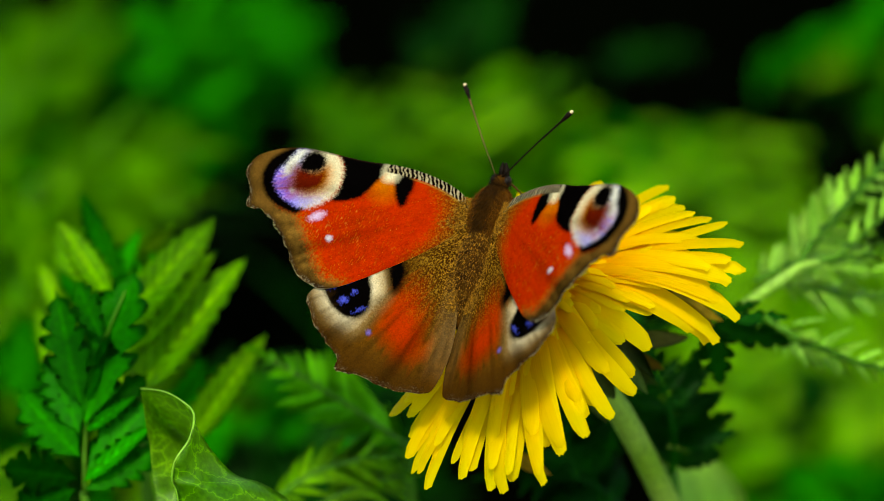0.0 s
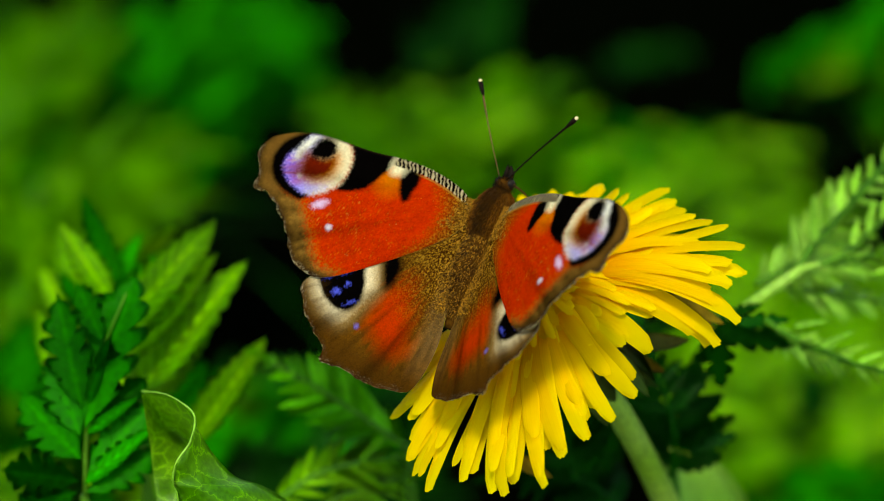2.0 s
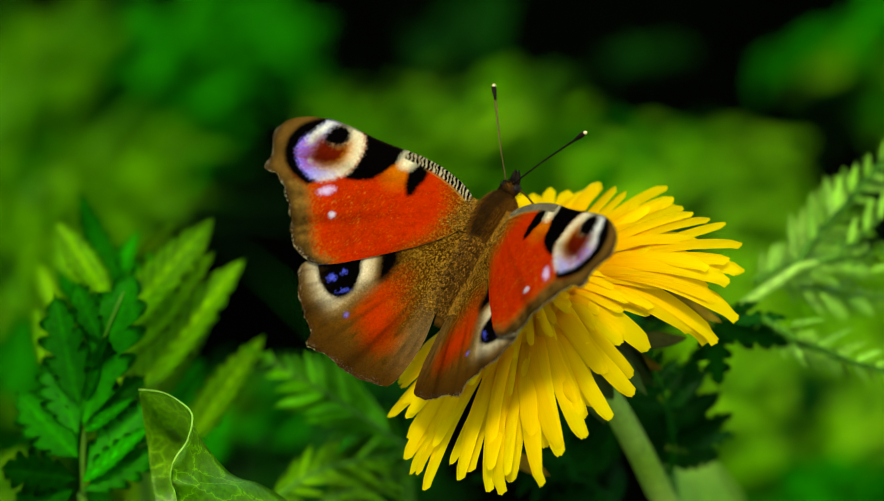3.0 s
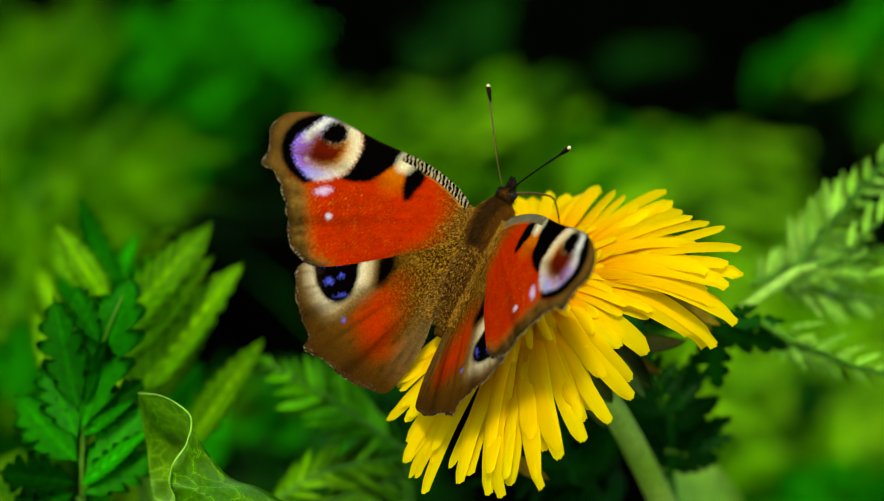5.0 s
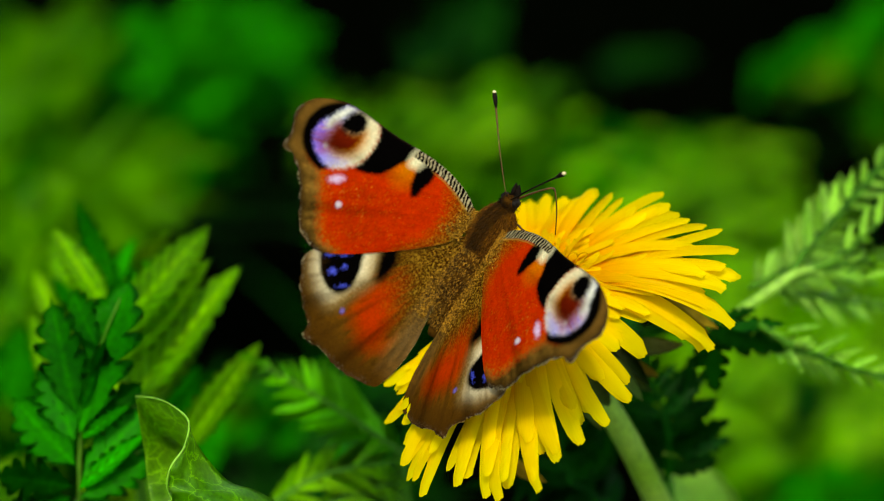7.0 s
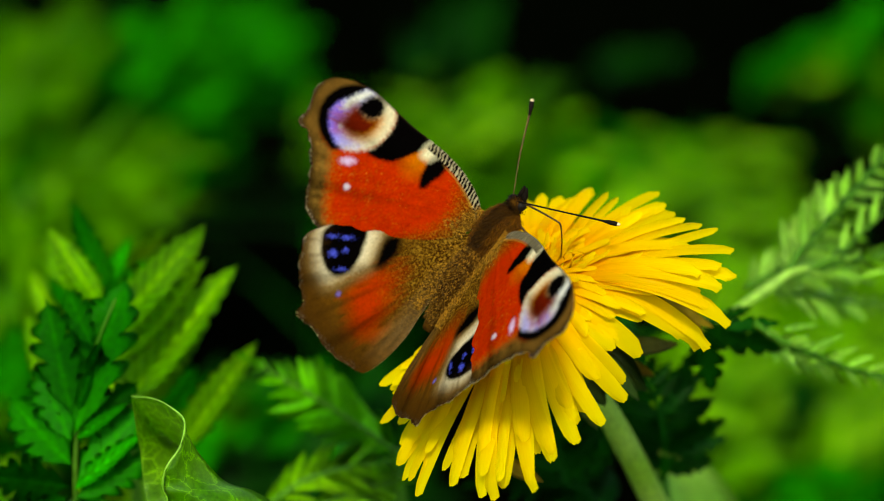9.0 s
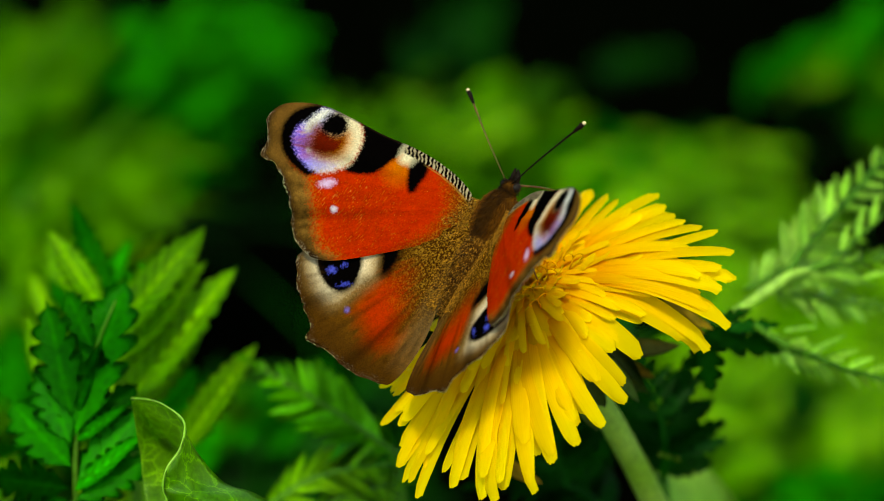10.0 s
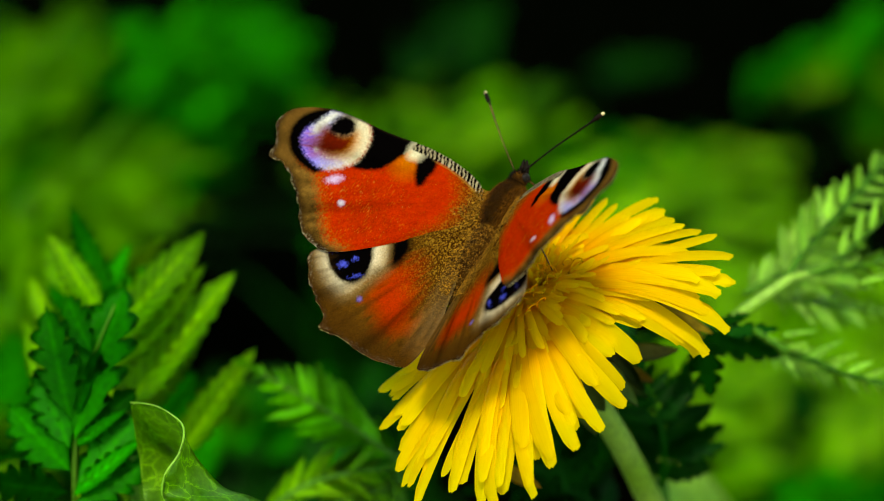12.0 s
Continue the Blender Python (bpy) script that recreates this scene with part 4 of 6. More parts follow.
    for s, key in ((-1, "l"), (1, "r")):
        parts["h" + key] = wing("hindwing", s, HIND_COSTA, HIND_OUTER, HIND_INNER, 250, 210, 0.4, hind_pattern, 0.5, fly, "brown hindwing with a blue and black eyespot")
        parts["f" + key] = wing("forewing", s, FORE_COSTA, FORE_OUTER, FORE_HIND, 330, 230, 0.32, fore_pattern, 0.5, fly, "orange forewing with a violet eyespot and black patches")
        # long gold hairs on the wing roots
        for wing_key, n, reach, back in (("f" + key, 1000, 2.7, 5.0), ("h" + key, 2000, 5.4, 13.0)):
            bm = bmesh.new()
            places = []
            for k in range(n):
                a, b = min(rnd.random(), rnd.random() * 1.1, rnd.random() * 1.6), rnd.random()
                x = a * reach * (1 - 0.5 * b if wing_key[0] == "h" else 0.6 + 0.9 * b) + (0.9 if wing_key[0] == "h" else 0.0)
                places.append((Vector((s * x * mm, (-b * back + (1.2 if wing_key[0] == "f" else 0)) * mm, 0.25 * mm)), Vector((s * 0.35, -0.25, 0.25))))
            strands(bm, places, 0.24 * mm, 0.06 * mm, Vector((s * 0.4, -0.7, 0)), rnd)
            part("fur", bm, FUR_GOLD, parts[wing_key], "golden hairs", smooth=False)
        # antenna along +y of its own pose, with a club at the end
        bm = bmesh.new()
        tube(bm, spline([(0, 0, 0), (0, 6 * mm, 0.25 * mm), (0, 12.2 * mm, 0)], 16), [0.12 * mm, 0.11 * mm, 0.14 * mm] if s > 0 else [0.05 * mm, 0.08 * mm, 0.14 * mm], 8)
        antenna = part("antenna", bm, CHITIN if s > 0 else LEG, fly, "thin dark antenna with a pale club tip")
        bm = bmesh.new()
        tube(bm, [Vector((0, q * mm, 0)) for q in (11.8, 12.6, 13.3, 13.8)], [0.15 * mm, 0.28 * mm, 0.34 * mm, 0.28 * mm], 9)
        part("club", bm, CHITIN, antenna)
        bm = bmesh.new()
        egg(bm, (0, 13.9 * mm, 0), (0.25 * mm, 0.32 * mm, 0.25 * mm), 10, 8)
        part("tip", bm, CHITIN_TIP, antenna, "pale antenna tip")
        parts["a" + key] = antenna
        # two walking legs on each side
        for a, b, c, d in (((1.2, 3.2, -1.6), (3.6, 2.8, -2.6), (4.6, 1.8, -4.6), (5.0, 1.2, -6.2)), ((1.4, 0.0, -1.8), (5.2, -1.5, -2.2), (7.0, -3.4, -4.6), (7.4, -4.2, -6.2))):
            bm = bmesh.new()
            knee = [Vector((q[0] * s * (1 if s > 0 else 0.7), q[1], q[2] - (0 if s > 0 else 1.6))) * mm for q in (a, b, c, d)]
            tube(bm, [knee[0], knee[0].lerp(knee[1], 0.5), knee[1], knee[1].lerp(knee[2], 0.5), knee[2], knee[3]], [0.2 * mm, 0.14 * mm, 0.11 * mm, 0.08 * mm], 7)
            part("leg", bm, LEG, fly, "thin brown jointed leg")
    return fly, parts


BUTTERFLY, WINGS = butterfly_thing()

# ---- the plants round the flower ----
def feathered(base, path, count, length, lean, meshes, face, thick=0.0004, first=0.12, end=0.25, rnd=None, tip=True, name="leaflet", sway=0.2):
    """A divided leaf: a midrib along path with pairs of toothed leaflets, shortest at the tip."""
    pts = [local(base, spot(p)) for p in path]
    line = spline(pts, 40)
    bm = bmesh.new()
    tube(bm, line, [thick * 1.3, thick, thick * 0.5], 7)
    rib = part("midrib", bm, LEAF_SHADED if meshes is TOOTHED_DARK else STEM, base)
    face = (RIGHT * face[0] + RISE * face[1] + NEAR * face[2]).normalized()
    for k in range(count):
        s = first + (0.97 - first) * k / max(1, count - 1)
        i = min(int(s * 40), 39)
        at = line[i].lerp(line[i + 1], s * 40 - i)
        t = (line[min(i + 2, 40)] - line[max(i - 1, 0)]).normalized()
        side = t.cross(face).normalized()
        size = length * (0.55 + 0.45 * math.sin(math.pi * min(1.0, (k + 1.5) / count))) * (1 - (1 - end) * max(0.0, (s - 0.45) / 0.55) ** 1.5)
        for q in (-1, 1):
            a = radians(lean + rnd.uniform(-6, 6))
            d = t * math.cos(a) + side * q * math.sin(a) + face * rnd.uniform(-sway, sway)
            f = (face + side * q * rnd.uniform(-0.2, 0.45) + t * rnd.uniform(-0.3, 0.2)).normalized()
            child(name, rnd.choice(meshes), base, frame_on(at, d, f, size * rnd.uniform(0.88, 1.1)))
    if tip:
        child(name, rnd.choice(meshes), base, frame_on(line[-1], line[-1] - line[-3], face, length * end * 1.3))
    return rib


def divided_leaflets(name, mat, kinds, **shape):
    return [blade_mesh(name, mat, length=1.0, seed=k, **shape) for k in range(kinds)]


rnd = random.Random(21)
TOOTHED_DARK = divided_leaflets("leaflet", LEAF_SHADED, 4, width=0.44, n=40, rounded_lobes=True, teeth=4, depth=0.6, fold=0.2, arch=0.15)
SLENDER_LIGHT = divided_leaflets("leaflet", LEAF_MIDDLE, 4, width=0.27, n=12, fold=0.3, arch=0.1)
SLENDER = divided_leaflets("leaflet", LEAF_PALE, 4, width=0.22, n=12, fold=0.3, arch=0.1)
SLENDER_BRIGHT = divided_leaflets("leaflet", LEAF_LIGHT, 3, width=0.27, n=12, fold=0.3, arch=0.1)
FAR_SLENDER = divided_leaflets("leaflet", LEAF_YELLOW, 3, width=0.24, n=10, fold=0.3, arch=0.1)


UPRIGHT = divided_leaflets("leaflet", LEAF_PALE, 3, width=0.19, n=14, fold=0.3, arch=0.1)
LOBED = divided_leaflets("leaflet", LEAF_OFF_SUN, 4, width=0.70, n=60, teeth=5, depth=0.55, fold=0.10, arch=0.06, profile=0.8, rounded_lobes=True)
LOBED_LIGHT = divided_leaflets("leaflet", LEAF_LIGHT, 4, width=0.34, n=48, teeth=8, depth=0.34, fold=0.5, arch=0.06, rounded_lobes=True)
LOBED_MID = divided_leaflets("leaflet", LEAF, 4, width=0.36, n=48, teeth=7, depth=0.42, fold=0.4, arch=0.06, rounded_lobes=True)


def leaflets(base, meshes, face, pairs):
    """Single leaflets from foot to tip, each with a share of its usual width."""
    f = (RIGHT * face[0] + RISE * face[1] + NEAR * face[2]).normalized()
    for a, b, wide in pairs:
        p, q = local(base, spot(a)), local(base, spot(b))
        turn = f + RIGHT * rnd.uniform(-0.25, 0.25) + RISE * rnd.uniform(-0.15, 0.15)
        child("leaflet", rnd.choice(meshes), base, frame_on(p, q - p, turn, (q - p).length) @ Matrix.Diagonal((wide, 1, 1, 1)))


def ribs(base, lines, thick=0.0006):
    for pts in lines:
        bm = bmesh.new()
        tube(bm, spline([local(base, spot(p)) for p in pts], 12), [thick * 1.3, thick, thick * 0.5], 7)
        part("midrib", bm, STEM, base)


def left_herb():
    base = rooted("feathery_herb", spot((-55.6, -40.0, -60)), "green herb, front lobed leaflets coloured dark as if off the sun, light ones behind", "plant", "herbs round the flower")
    stalk(base, spot((-50.3, -34.0, -21)), 0.0006)
    # the front leaf, deeply lobed, its shaded look put into the dark green
    ribs(base, [((-50.0, -34.2, -21), (-49.9, -27.8, -20), (-49.2, -21.6, -20), (-46.8, -12.2, -19), (-44.2, -5.6, -20))], 0.0003)
    leaflets(base, LOBED, (-0.25, 0.15, 1.15), [((-49.6, -24.7, -17), (-44.0, -4.6, -20), 0.75), ((-49.9, -21.7, -17), (-53.8, -7.5, -20), 0.75), ((-50.1, -25.5, -17), (-54.7, -15.4, -20), 0.87), ((-49.9, -28.8, -17), (-58.4, -20.6, -20), 0.97), ((-50.2, -31.6, -17), (-60.5, -30.4, -20), 0.90), ((-50.5, -33.0, -17), (-59.5, -36.4, -20), 0.97), ((-49.0, -24.1, -17), (-42.0, -18.0, -20), 0.73), ((-49.3, -30.6, -17), (-41.4, -21.9, -20), 0.80), ((-49.6, -33.3, -17), (-40.6, -28.1, -20), 0.84), ((-47.1, -12.2, -17), (-50.9, -5.0, -20), 0.84), ((-48.5, -19.2, -17), (-52.4, -12.3, -20), 0.84), ((-47.6, -15.3, -17), (-43.6, -11.5, -20), 0.73)])
    leaflets(base, LOBED_LIGHT, (-0.1, 0.3, 1.15), [((-49.4, -26.6, -20), (-43.2, -21.1, -22), 0.73), ((-49.7, -32.8, -20), (-41.0, -24.4, -22), 0.66)])
    # the long light leaflets behind it
    stalk(base, spot((-45.9, -20.5, -42)), 0.001)
    ribs(base, [((-45.9, -20.5, -42), (-48.1, -9.8, -46), (-50.8, -2.2, -50), (-53.2, 3.8, -52)), ((-36.5, -28.8, -40), (-41.3, -26.4, -42), (-45.5, -20.5, -42))])
    leaflets(base, LOBED_LIGHT, (-0.25, 0.35, 0.9), [
        ((-47.7, -12.0, -36), (-35.0, 3.9, -40), 1.15), ((-47.0, -16.1, -37), (-34.5, -0.6, -39), 1.15), ((-45.3, -21.3, -40), (-30.6, -1.8, -42), 1.2), ((-37.6, -28.9, -42), (-27.4, -13.2, -44), 1.1), ((-44.3, -23.3, -46), (-35.0, -9.8, -48), 1.1), ((-51.3, -8.2, -54), (-42.2, 3.9, -58), 1.2),
        ((-53.4, -13.6, -60), (-60.9, 4.0, -66), 1.1), ((-56.5, -19.8, -60), (-64.5, -9.0, -66), 1.1), ((-58.0, -11.1, -64), (-64.2, -2.3, -70), 1.2), ((-49.0, -21.3, -40), (-44.7, -13.8, -42), 1.0), ((-50.5, -28.4, -36), (-43.2, -23.6, -38), 0.9)])
    leaflets(base, LOBED_MID, (0.3, 0.5, 0.8), [
        ((-49.0, -7.2, -46), (-54.2, 8.5, -50), 0.95), ((-50.8, -6.5, -50), (-46.2, 2.8, -52), 1.0), ((-48.6, -6.5, -50), (-42.4, 0.6, -52), 1.0), ((-46.1, -18.4, -50), (-39.2, -10.0, -54), 1.2),
        ((-44.8, -25.3, -50), (-36.6, -16.9, -54), 1.2), ((-54.5, -10.1, -58), (-59.6, -3.1, -60), 1.2), ((-49.0, -13.5, -56), (-42.5, -2.2, -60), 1.2)])
    leaflets(base, LOBED_LIGHT, (-0.1, 0.4, 1.0), [((-39.7, -5.5, -38), (-34.3, 4.6, -41), 1.3), ((-55.4, -19.6, -38), (-59.9, -8.9, -41), 1.2), ((-52.9, -12.9, -38), (-56.5, -6.0, -41), 1.1), ((-48.8, -7.1, -38), (-56.3, 4.1, -41), 1.1)])
    leaflets(base, LOBED_MID, (-0.1, 0.4, 1.0), [((-49.4, -25.1, -17), (-42.8, -20.2, -18), 0.9), ((-49.7, -32.1, -17), (-40.5, -24.1, -18), 0.8), ((-48.0, -16.1, -17), (-46.1, -11.5, -18), 0.9), ((-49.1, -20.8, -17), (-47.1, -14.6, -18), 0.8)])


left_herb()


def middle_herb():
    base = rooted("feathery_herb", spot((-18.6, -56.2, -120)), "soft green feathery herb behind the flower", "plant", "herbs round the flower")
    stalk(base, spot((-5.4, -29.1, -44)), 0.001)
    feathered(base, [(-5.4, -29.1, -44), (-12.1, -24.4, -44), (-18.8, -20.2, -44), (-25.7, -16.1, -44)], 13, 0.0085, 48, SLENDER_LIGHT, (0.1, 0.6, 0.7), rnd=rnd, first=0.05, end=0.4)
    stalk(base, spot((-25.2, -36.9, -38)), 0.001)
    feathered(base, [(-25.2, -36.9, -38), (-18.5, -32.6, -38), (-11.9, -30.7, -38), (-5.7, -30.1, -38)], 12, 0.0075, 45, SLENDER_BRIGHT, (0.0, 0.7, 0.6), rnd=rnd, first=0.05, end=0.4)
    feathered(base, [(-18.5, -37.7, -38), (-11.9, -34.4, -38), (-5.3, -33.1, -38)], 9, 0.0070, 45, SLENDER_BRIGHT, (0.0, 0.8, 0.6), rnd=rnd, end=0.4)


middle_herb()


def far_fern():
    base = rooted("feathery_fern", spot((-120, -30, -330)), "yellow-green feathery fern far behind the butterfly", "plant", "herbs round the flower")
    for path in (((-102.9, 16.3, -300), (-90.1, 22.7, -300), (-75.9, 25.9, -300), (-62.4, 25.9, -300)), ((-104.1, 3.4, -290), (-91.5, 10.4, -290), (-77.5, 13.9, -290), (-62.8, 13.9, -290)), ((-117.5, 16.5, -310), (-111.8, 32.4, -310), (-103.1, 48.3, -310), (-91.5, 59.8, -310))):
        stalk(base, spot(path[0]), 0.001)
        feathered(base, path, 12, 0.021, 38, FAR_SLENDER, (0.0, 0.5, 0.85), rnd=rnd, first=0.05, end=0.4)


def right_herb():
    base = rooted("feathery_fern", spot((33.8, -28.7, -170)), "light green feathery fern with slender leaflets", "plant", "herbs round the flower")
    bm = bmesh.new()
    tube(bm, spline([local(base, spot(q)) for q in ((41.2, -9.8, -32), (38.7, -10.1, -60), (35.2, -15.4, -110), (33.0, -23.3, -150))] + [Vector((0, 0, -0.004))], 24), [0.0009, 0.0012], 7)
    part("stem", bm, LEAF_SHADED, base)
    bm = bmesh.new()
    tube(bm, spline([local(base, spot(p)) for p in ((41.2, -9.8, -32),) + ((46.1, -6.2, -32), (48.9, -4.3, -32), (51.9, -2.3, -33), (54.7, -1.7, -34))], 12), [0.0008, 0.0008, 0.0005], 7)
    part("leaf_stalk", bm, LEAF_PALE, base)
    # the upper leaf: three ribs with leaflets standing up along them
    ribs(base, [((51.3, -2.6, -33), (54.2, 1.8, -35), (58.7, 6.2, -37), (63.1, 11.3, -39), (68.5, 16.8, -41)), ((54.1, -1.8, -34), (58.5, -0.1, -36), (63.0, 3.4, -38), (69.1, 8.6, -40)), ((54.5, -1.7, -34), (59.5, -0.7, -37), (65.0, -0.1, -40), (70.3, 1.1, -42))], 0.0004)
    leaflets(base, UPRIGHT, (0.0, 0.45, 0.9), [((51.8, -1.3, -34), (51.1, 6.1, -37), 1.2), ((53.8, 1.3, -34), (54.5, 8.7, -37), 1.15), ((55.4, 3.7, -34), (56.4, 10.4, -37), 1.1), ((57.5, 5.9, -34), (58.6, 11.7, -37), 1.1), ((59.6, 8.5, -34), (60.9, 13.2, -37), 1.1), ((61.8, 10.8, -34), (63.0, 14.7, -37), 1.1), ((63.9, 13.1, -34), (65.4, 16.8, -37), 1.1), ((59.4, 1.1, -34), (61.1, 5.6, -37), 1.0), ((61.6, 2.9, -34), (63.4, 8.4, -37), 1.0), ((63.7, 4.7, -34), (65.6, 9.9, -37), 1.0), ((65.9, 6.8, -34), (67.6, 11.9, -37), 1.0), ((52.6, -2.6, -34), (55.4, -1.0, -37), 1.2), ((59.8, -0.7, -34), (63.2, 1.1, -37), 1.0), ((62.7, -0.4, -34), (66.5, 2.1, -37), 1.0)])
    leaflets(base, UPRIGHT, (0.1, 0.6, 0.8), [((58.5, -2.5, -36), (64.2, -2.7, -38), 0.9), ((61.0, -3.3, -36), (65.6, -3.8, -38), 0.8), ((59.3, -2.0, -36), (63.6, -1.4, -38), 0.8), ((62.6, -3.0, -36), (67.9, -1.4, -38), 0.8)])
    feathered(base, [(46.4, -4.6, -42), (53.9, -0.6, -44), (61.5, 7.4, -46), (70.5, 17.0, -48)], 17, 0.0074, 50, SLENDER, (0.0, 0.5, 0.85), rnd=rnd, first=0.05, end=0.5)
    feathered(base, [(46.4, -4.6, -42), (52.9, -2.6, -44), (60.7, -1.6, -47), (71.1, 1.4, -52)], 15, 0.0064, 50, SLENDER, (0.0, 0.6, 0.7), rnd=rnd, first=0.1, end=0.6)
    feathered(base, [(48.5, -4.5, -43), (57.7, -6.2, -46), (68.3, -7.6, -50)], 12, 0.0056, 50, SLENDER, (0.0, 0.6, 0.7), rnd=rnd, first=0.15, end=0.6)
    # the lower leaf
    feathered(base, [(44.5, -9.9, -31), (50.6, -12.9, -32), (57.3, -15.4, -33), (67.5, -18.6, -35)], 14, 0.0050, 50, SLENDER, (0.1, 0.6, 0.7), rnd=rnd, first=0.05, end=0.7)
    ribs(base, [((45.8, -9.5, -27), (49.4, -11.9, -27), (54.4, -14.0, -28), (59.0, -15.9, -29), (64.0, -17.0, -30), (69.9, -18.4, -31))], 0.0004)
    leaflets(base, UPRIGHT, (0.1, 0.6, 0.8), [((49.7, -10.4, -26), (55.4, -9.4, -28), 0.9), ((50.7, -12.4, -26), (54.4, -13.2, -28), 1.1), ((53.5, -13.5, -26), (59.0, -10.7, -28), 1.0), ((56.3, -14.4, -26), (61.2, -12.7, -28), 1.1), ((58.9, -15.6, -26), (63.3, -13.9, -28), 1.1), ((61.7, -16.4, -26), (66.1, -14.7, -28), 1.1), ((47.4, -10.9, -26), (49.8, -10.7, -28), 1.0)])
    # dark toothed leaves at the foot of the stalks
    leaflets(base, TOOTHED_DARK, (0.0, 0.4, 0.9), [((38.6, -10.5, -26), (39.7, -19.2, -28), 1.3), ((37.7, -10.9, -26), (50.0, -12.7, -28), 0.85), ((41.3, -10.1, -26), (49.6, -9.0, -28), 0.7), ((40.1, -9.3, -26), (45.5, -7.0, -28), 0.8), ((38.1, -11.7, -26), (36.7, -15.8, -28), 1.0)])


far_fern()
right_herb()


def under_herb():
    # leaflets and midribs get their shade from the darkened green
    base = rooted("dark_herb", spot((34.6, -52.5, -90)), "toothed herb under the flower, shade put into its dark leaf colour", "plant", "herbs round the flower")
    stalk(base, spot((34.0, -33.1, -42)), 0.0011)
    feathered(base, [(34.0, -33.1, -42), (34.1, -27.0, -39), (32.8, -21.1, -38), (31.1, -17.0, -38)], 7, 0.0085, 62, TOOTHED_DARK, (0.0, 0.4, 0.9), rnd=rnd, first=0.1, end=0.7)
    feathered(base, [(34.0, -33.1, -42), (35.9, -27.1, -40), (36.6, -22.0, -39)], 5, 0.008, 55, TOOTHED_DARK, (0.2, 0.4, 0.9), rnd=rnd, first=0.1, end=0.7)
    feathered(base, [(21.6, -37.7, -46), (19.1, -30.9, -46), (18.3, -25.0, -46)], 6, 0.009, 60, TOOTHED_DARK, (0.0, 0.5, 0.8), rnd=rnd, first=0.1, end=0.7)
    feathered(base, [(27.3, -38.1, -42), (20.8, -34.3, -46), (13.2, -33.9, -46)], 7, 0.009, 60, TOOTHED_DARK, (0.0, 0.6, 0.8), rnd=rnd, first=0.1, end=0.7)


under_herb()


def broad_leaf():
    base = rooted("broad_leaf", spot((44.3, -50.6, -75)), "smooth green pointed leaf beside the flower stem", "leaf")
    p, q = local(base, spot((43.8, -48.5, -62))), local(base, spot((36.4, -28.0, -64)))
    mesh = blade_mesh("blade", LEAF_PALE, length=(q - p).length, width=0.016, n=20, fold=0.35, arch=0.04)
    child("blade", mesh, base, frame_on(p, q - p, NEAR * 0.7 + RIGHT * 0.6))
    stalk(base, spot((43.8, -48.5, -62)), 0.0012)


broad_leaf()


def curled_leaf():
    """A light leaf whose one half rolls up and over to the front."""
    base = rooted("curled_leaf", spot((-30.7, -43.0, -8)), "light green leaf with a rolled-over edge and net veins", "leaf")
    # from tip to foot: the free edge, the hollow, the turn of the roll, the rim
    across = [
        ((-40.4, -18.5, -6), (-40.4, -18.5, -6), (-40.4, -18.5, -6), (-40.4, -18.5, -6)),
        ((-40.3, -20.3, -7), (-39.5, -20.2, -9), (-37.1, -18.7, -3), (-37.1, -18.7, -3)),
        ((-40.0, -22.1, -7), (-38.5, -21.8, -12), (-34.2, -19.6, 2), (-34.2, -19.6, 2)),
        ((-39.8, -24.2, -8), (-37.2, -23.6, -14), (-32.2, -21.2, 5), (-32.2, -21.2, 5)),
        ((-39.4, -26.3, -8), (-35.6, -25.1, -14), (-31.7, -22.9, 5), (-32.5, -24.2, 7)),
        ((-39.2, -28.6, -8), (-33.9, -26.7, -12), (-30.5, -25.6, 2), (-34.1, -26.7, 8)),
        ((-38.9, -30.9, -8), (-31.4, -29.6, -10), (-27.5, -29.3, 0), (-34.8, -29.2, 7)),
        ((-38.5, -33.6, -8), (-28.6, -31.8, -9), (-23.8, -30.7, -1), (-34.4, -31.0, 6)),
        ((-38.1, -37.0, -8), (-25.5, -34.0, -8), (-19.8, -33.3, -3), (-33.8, -35.7, 4)),
    ]
    n, m = 40, 12
    lines = [spline([row[k] for row in across], n) for k in range(4)]

    def sheet(name, cut, label, first=0):
        bm = bmesh.new()
        uv = bm.loops.layers.uv.new("UVMap")
        rows = []
        for i in range(first, n + 1):
            ring = spline([lines[k][i] for k in range(3)], 2 * m)
            turn, rim = lines[2][i], lines[3][i]
            ring += [turn.lerp(rim, f / m) + Vector((0, 0, math.sin(math.pi * f / m) * (turn - rim).length * 0.22)) for f in range(1, m + 1)]
            ripple = 0.25 * math.sin(i * 0.9) * min(1, i / 8)
            rows.append([(bm.verts.new(local(base, spot(p + Vector((0, 0, ripple * math.sin(j * 0.5)))))), (j / (3 * m), i / n)) for j, p in enumerate(ring) if j in cut])
        for a, b in zip(rows, rows[1:]):
            for j in range(len(a) - 1):
                corners = (a[j], a[j + 1], b[j + 1], b[j])
                face = bm.faces.new([c[0] for c in corners])
                for loop, c in zip(face.loops, corners):
                    loop[uv].uv = c[1]
        bmesh.ops.solidify(bm, geom=bm.faces[:], thickness=0.00018)
        return part(name, bm, LEAF_CURL, base, label)

    sheet("blade", range(0, 2 * m + 1), "light green blade with fine veins", 1)
    sheet("flap", range(2 * m, 3 * m + 1), "rolled-over edge of the leaf", 15)
    bm = bmesh.new()
    tube(bm, [local(base, spot(p)) for p in lines[3]], [0.0001, 0.00017, 0.00014], 6)
    part("rim", bm, LEAF_PALE, base, "pale rim of the leaf")
    stalk(base, spot((-28.9, -38.8, -5)), 0.0014)


curled_leaf()


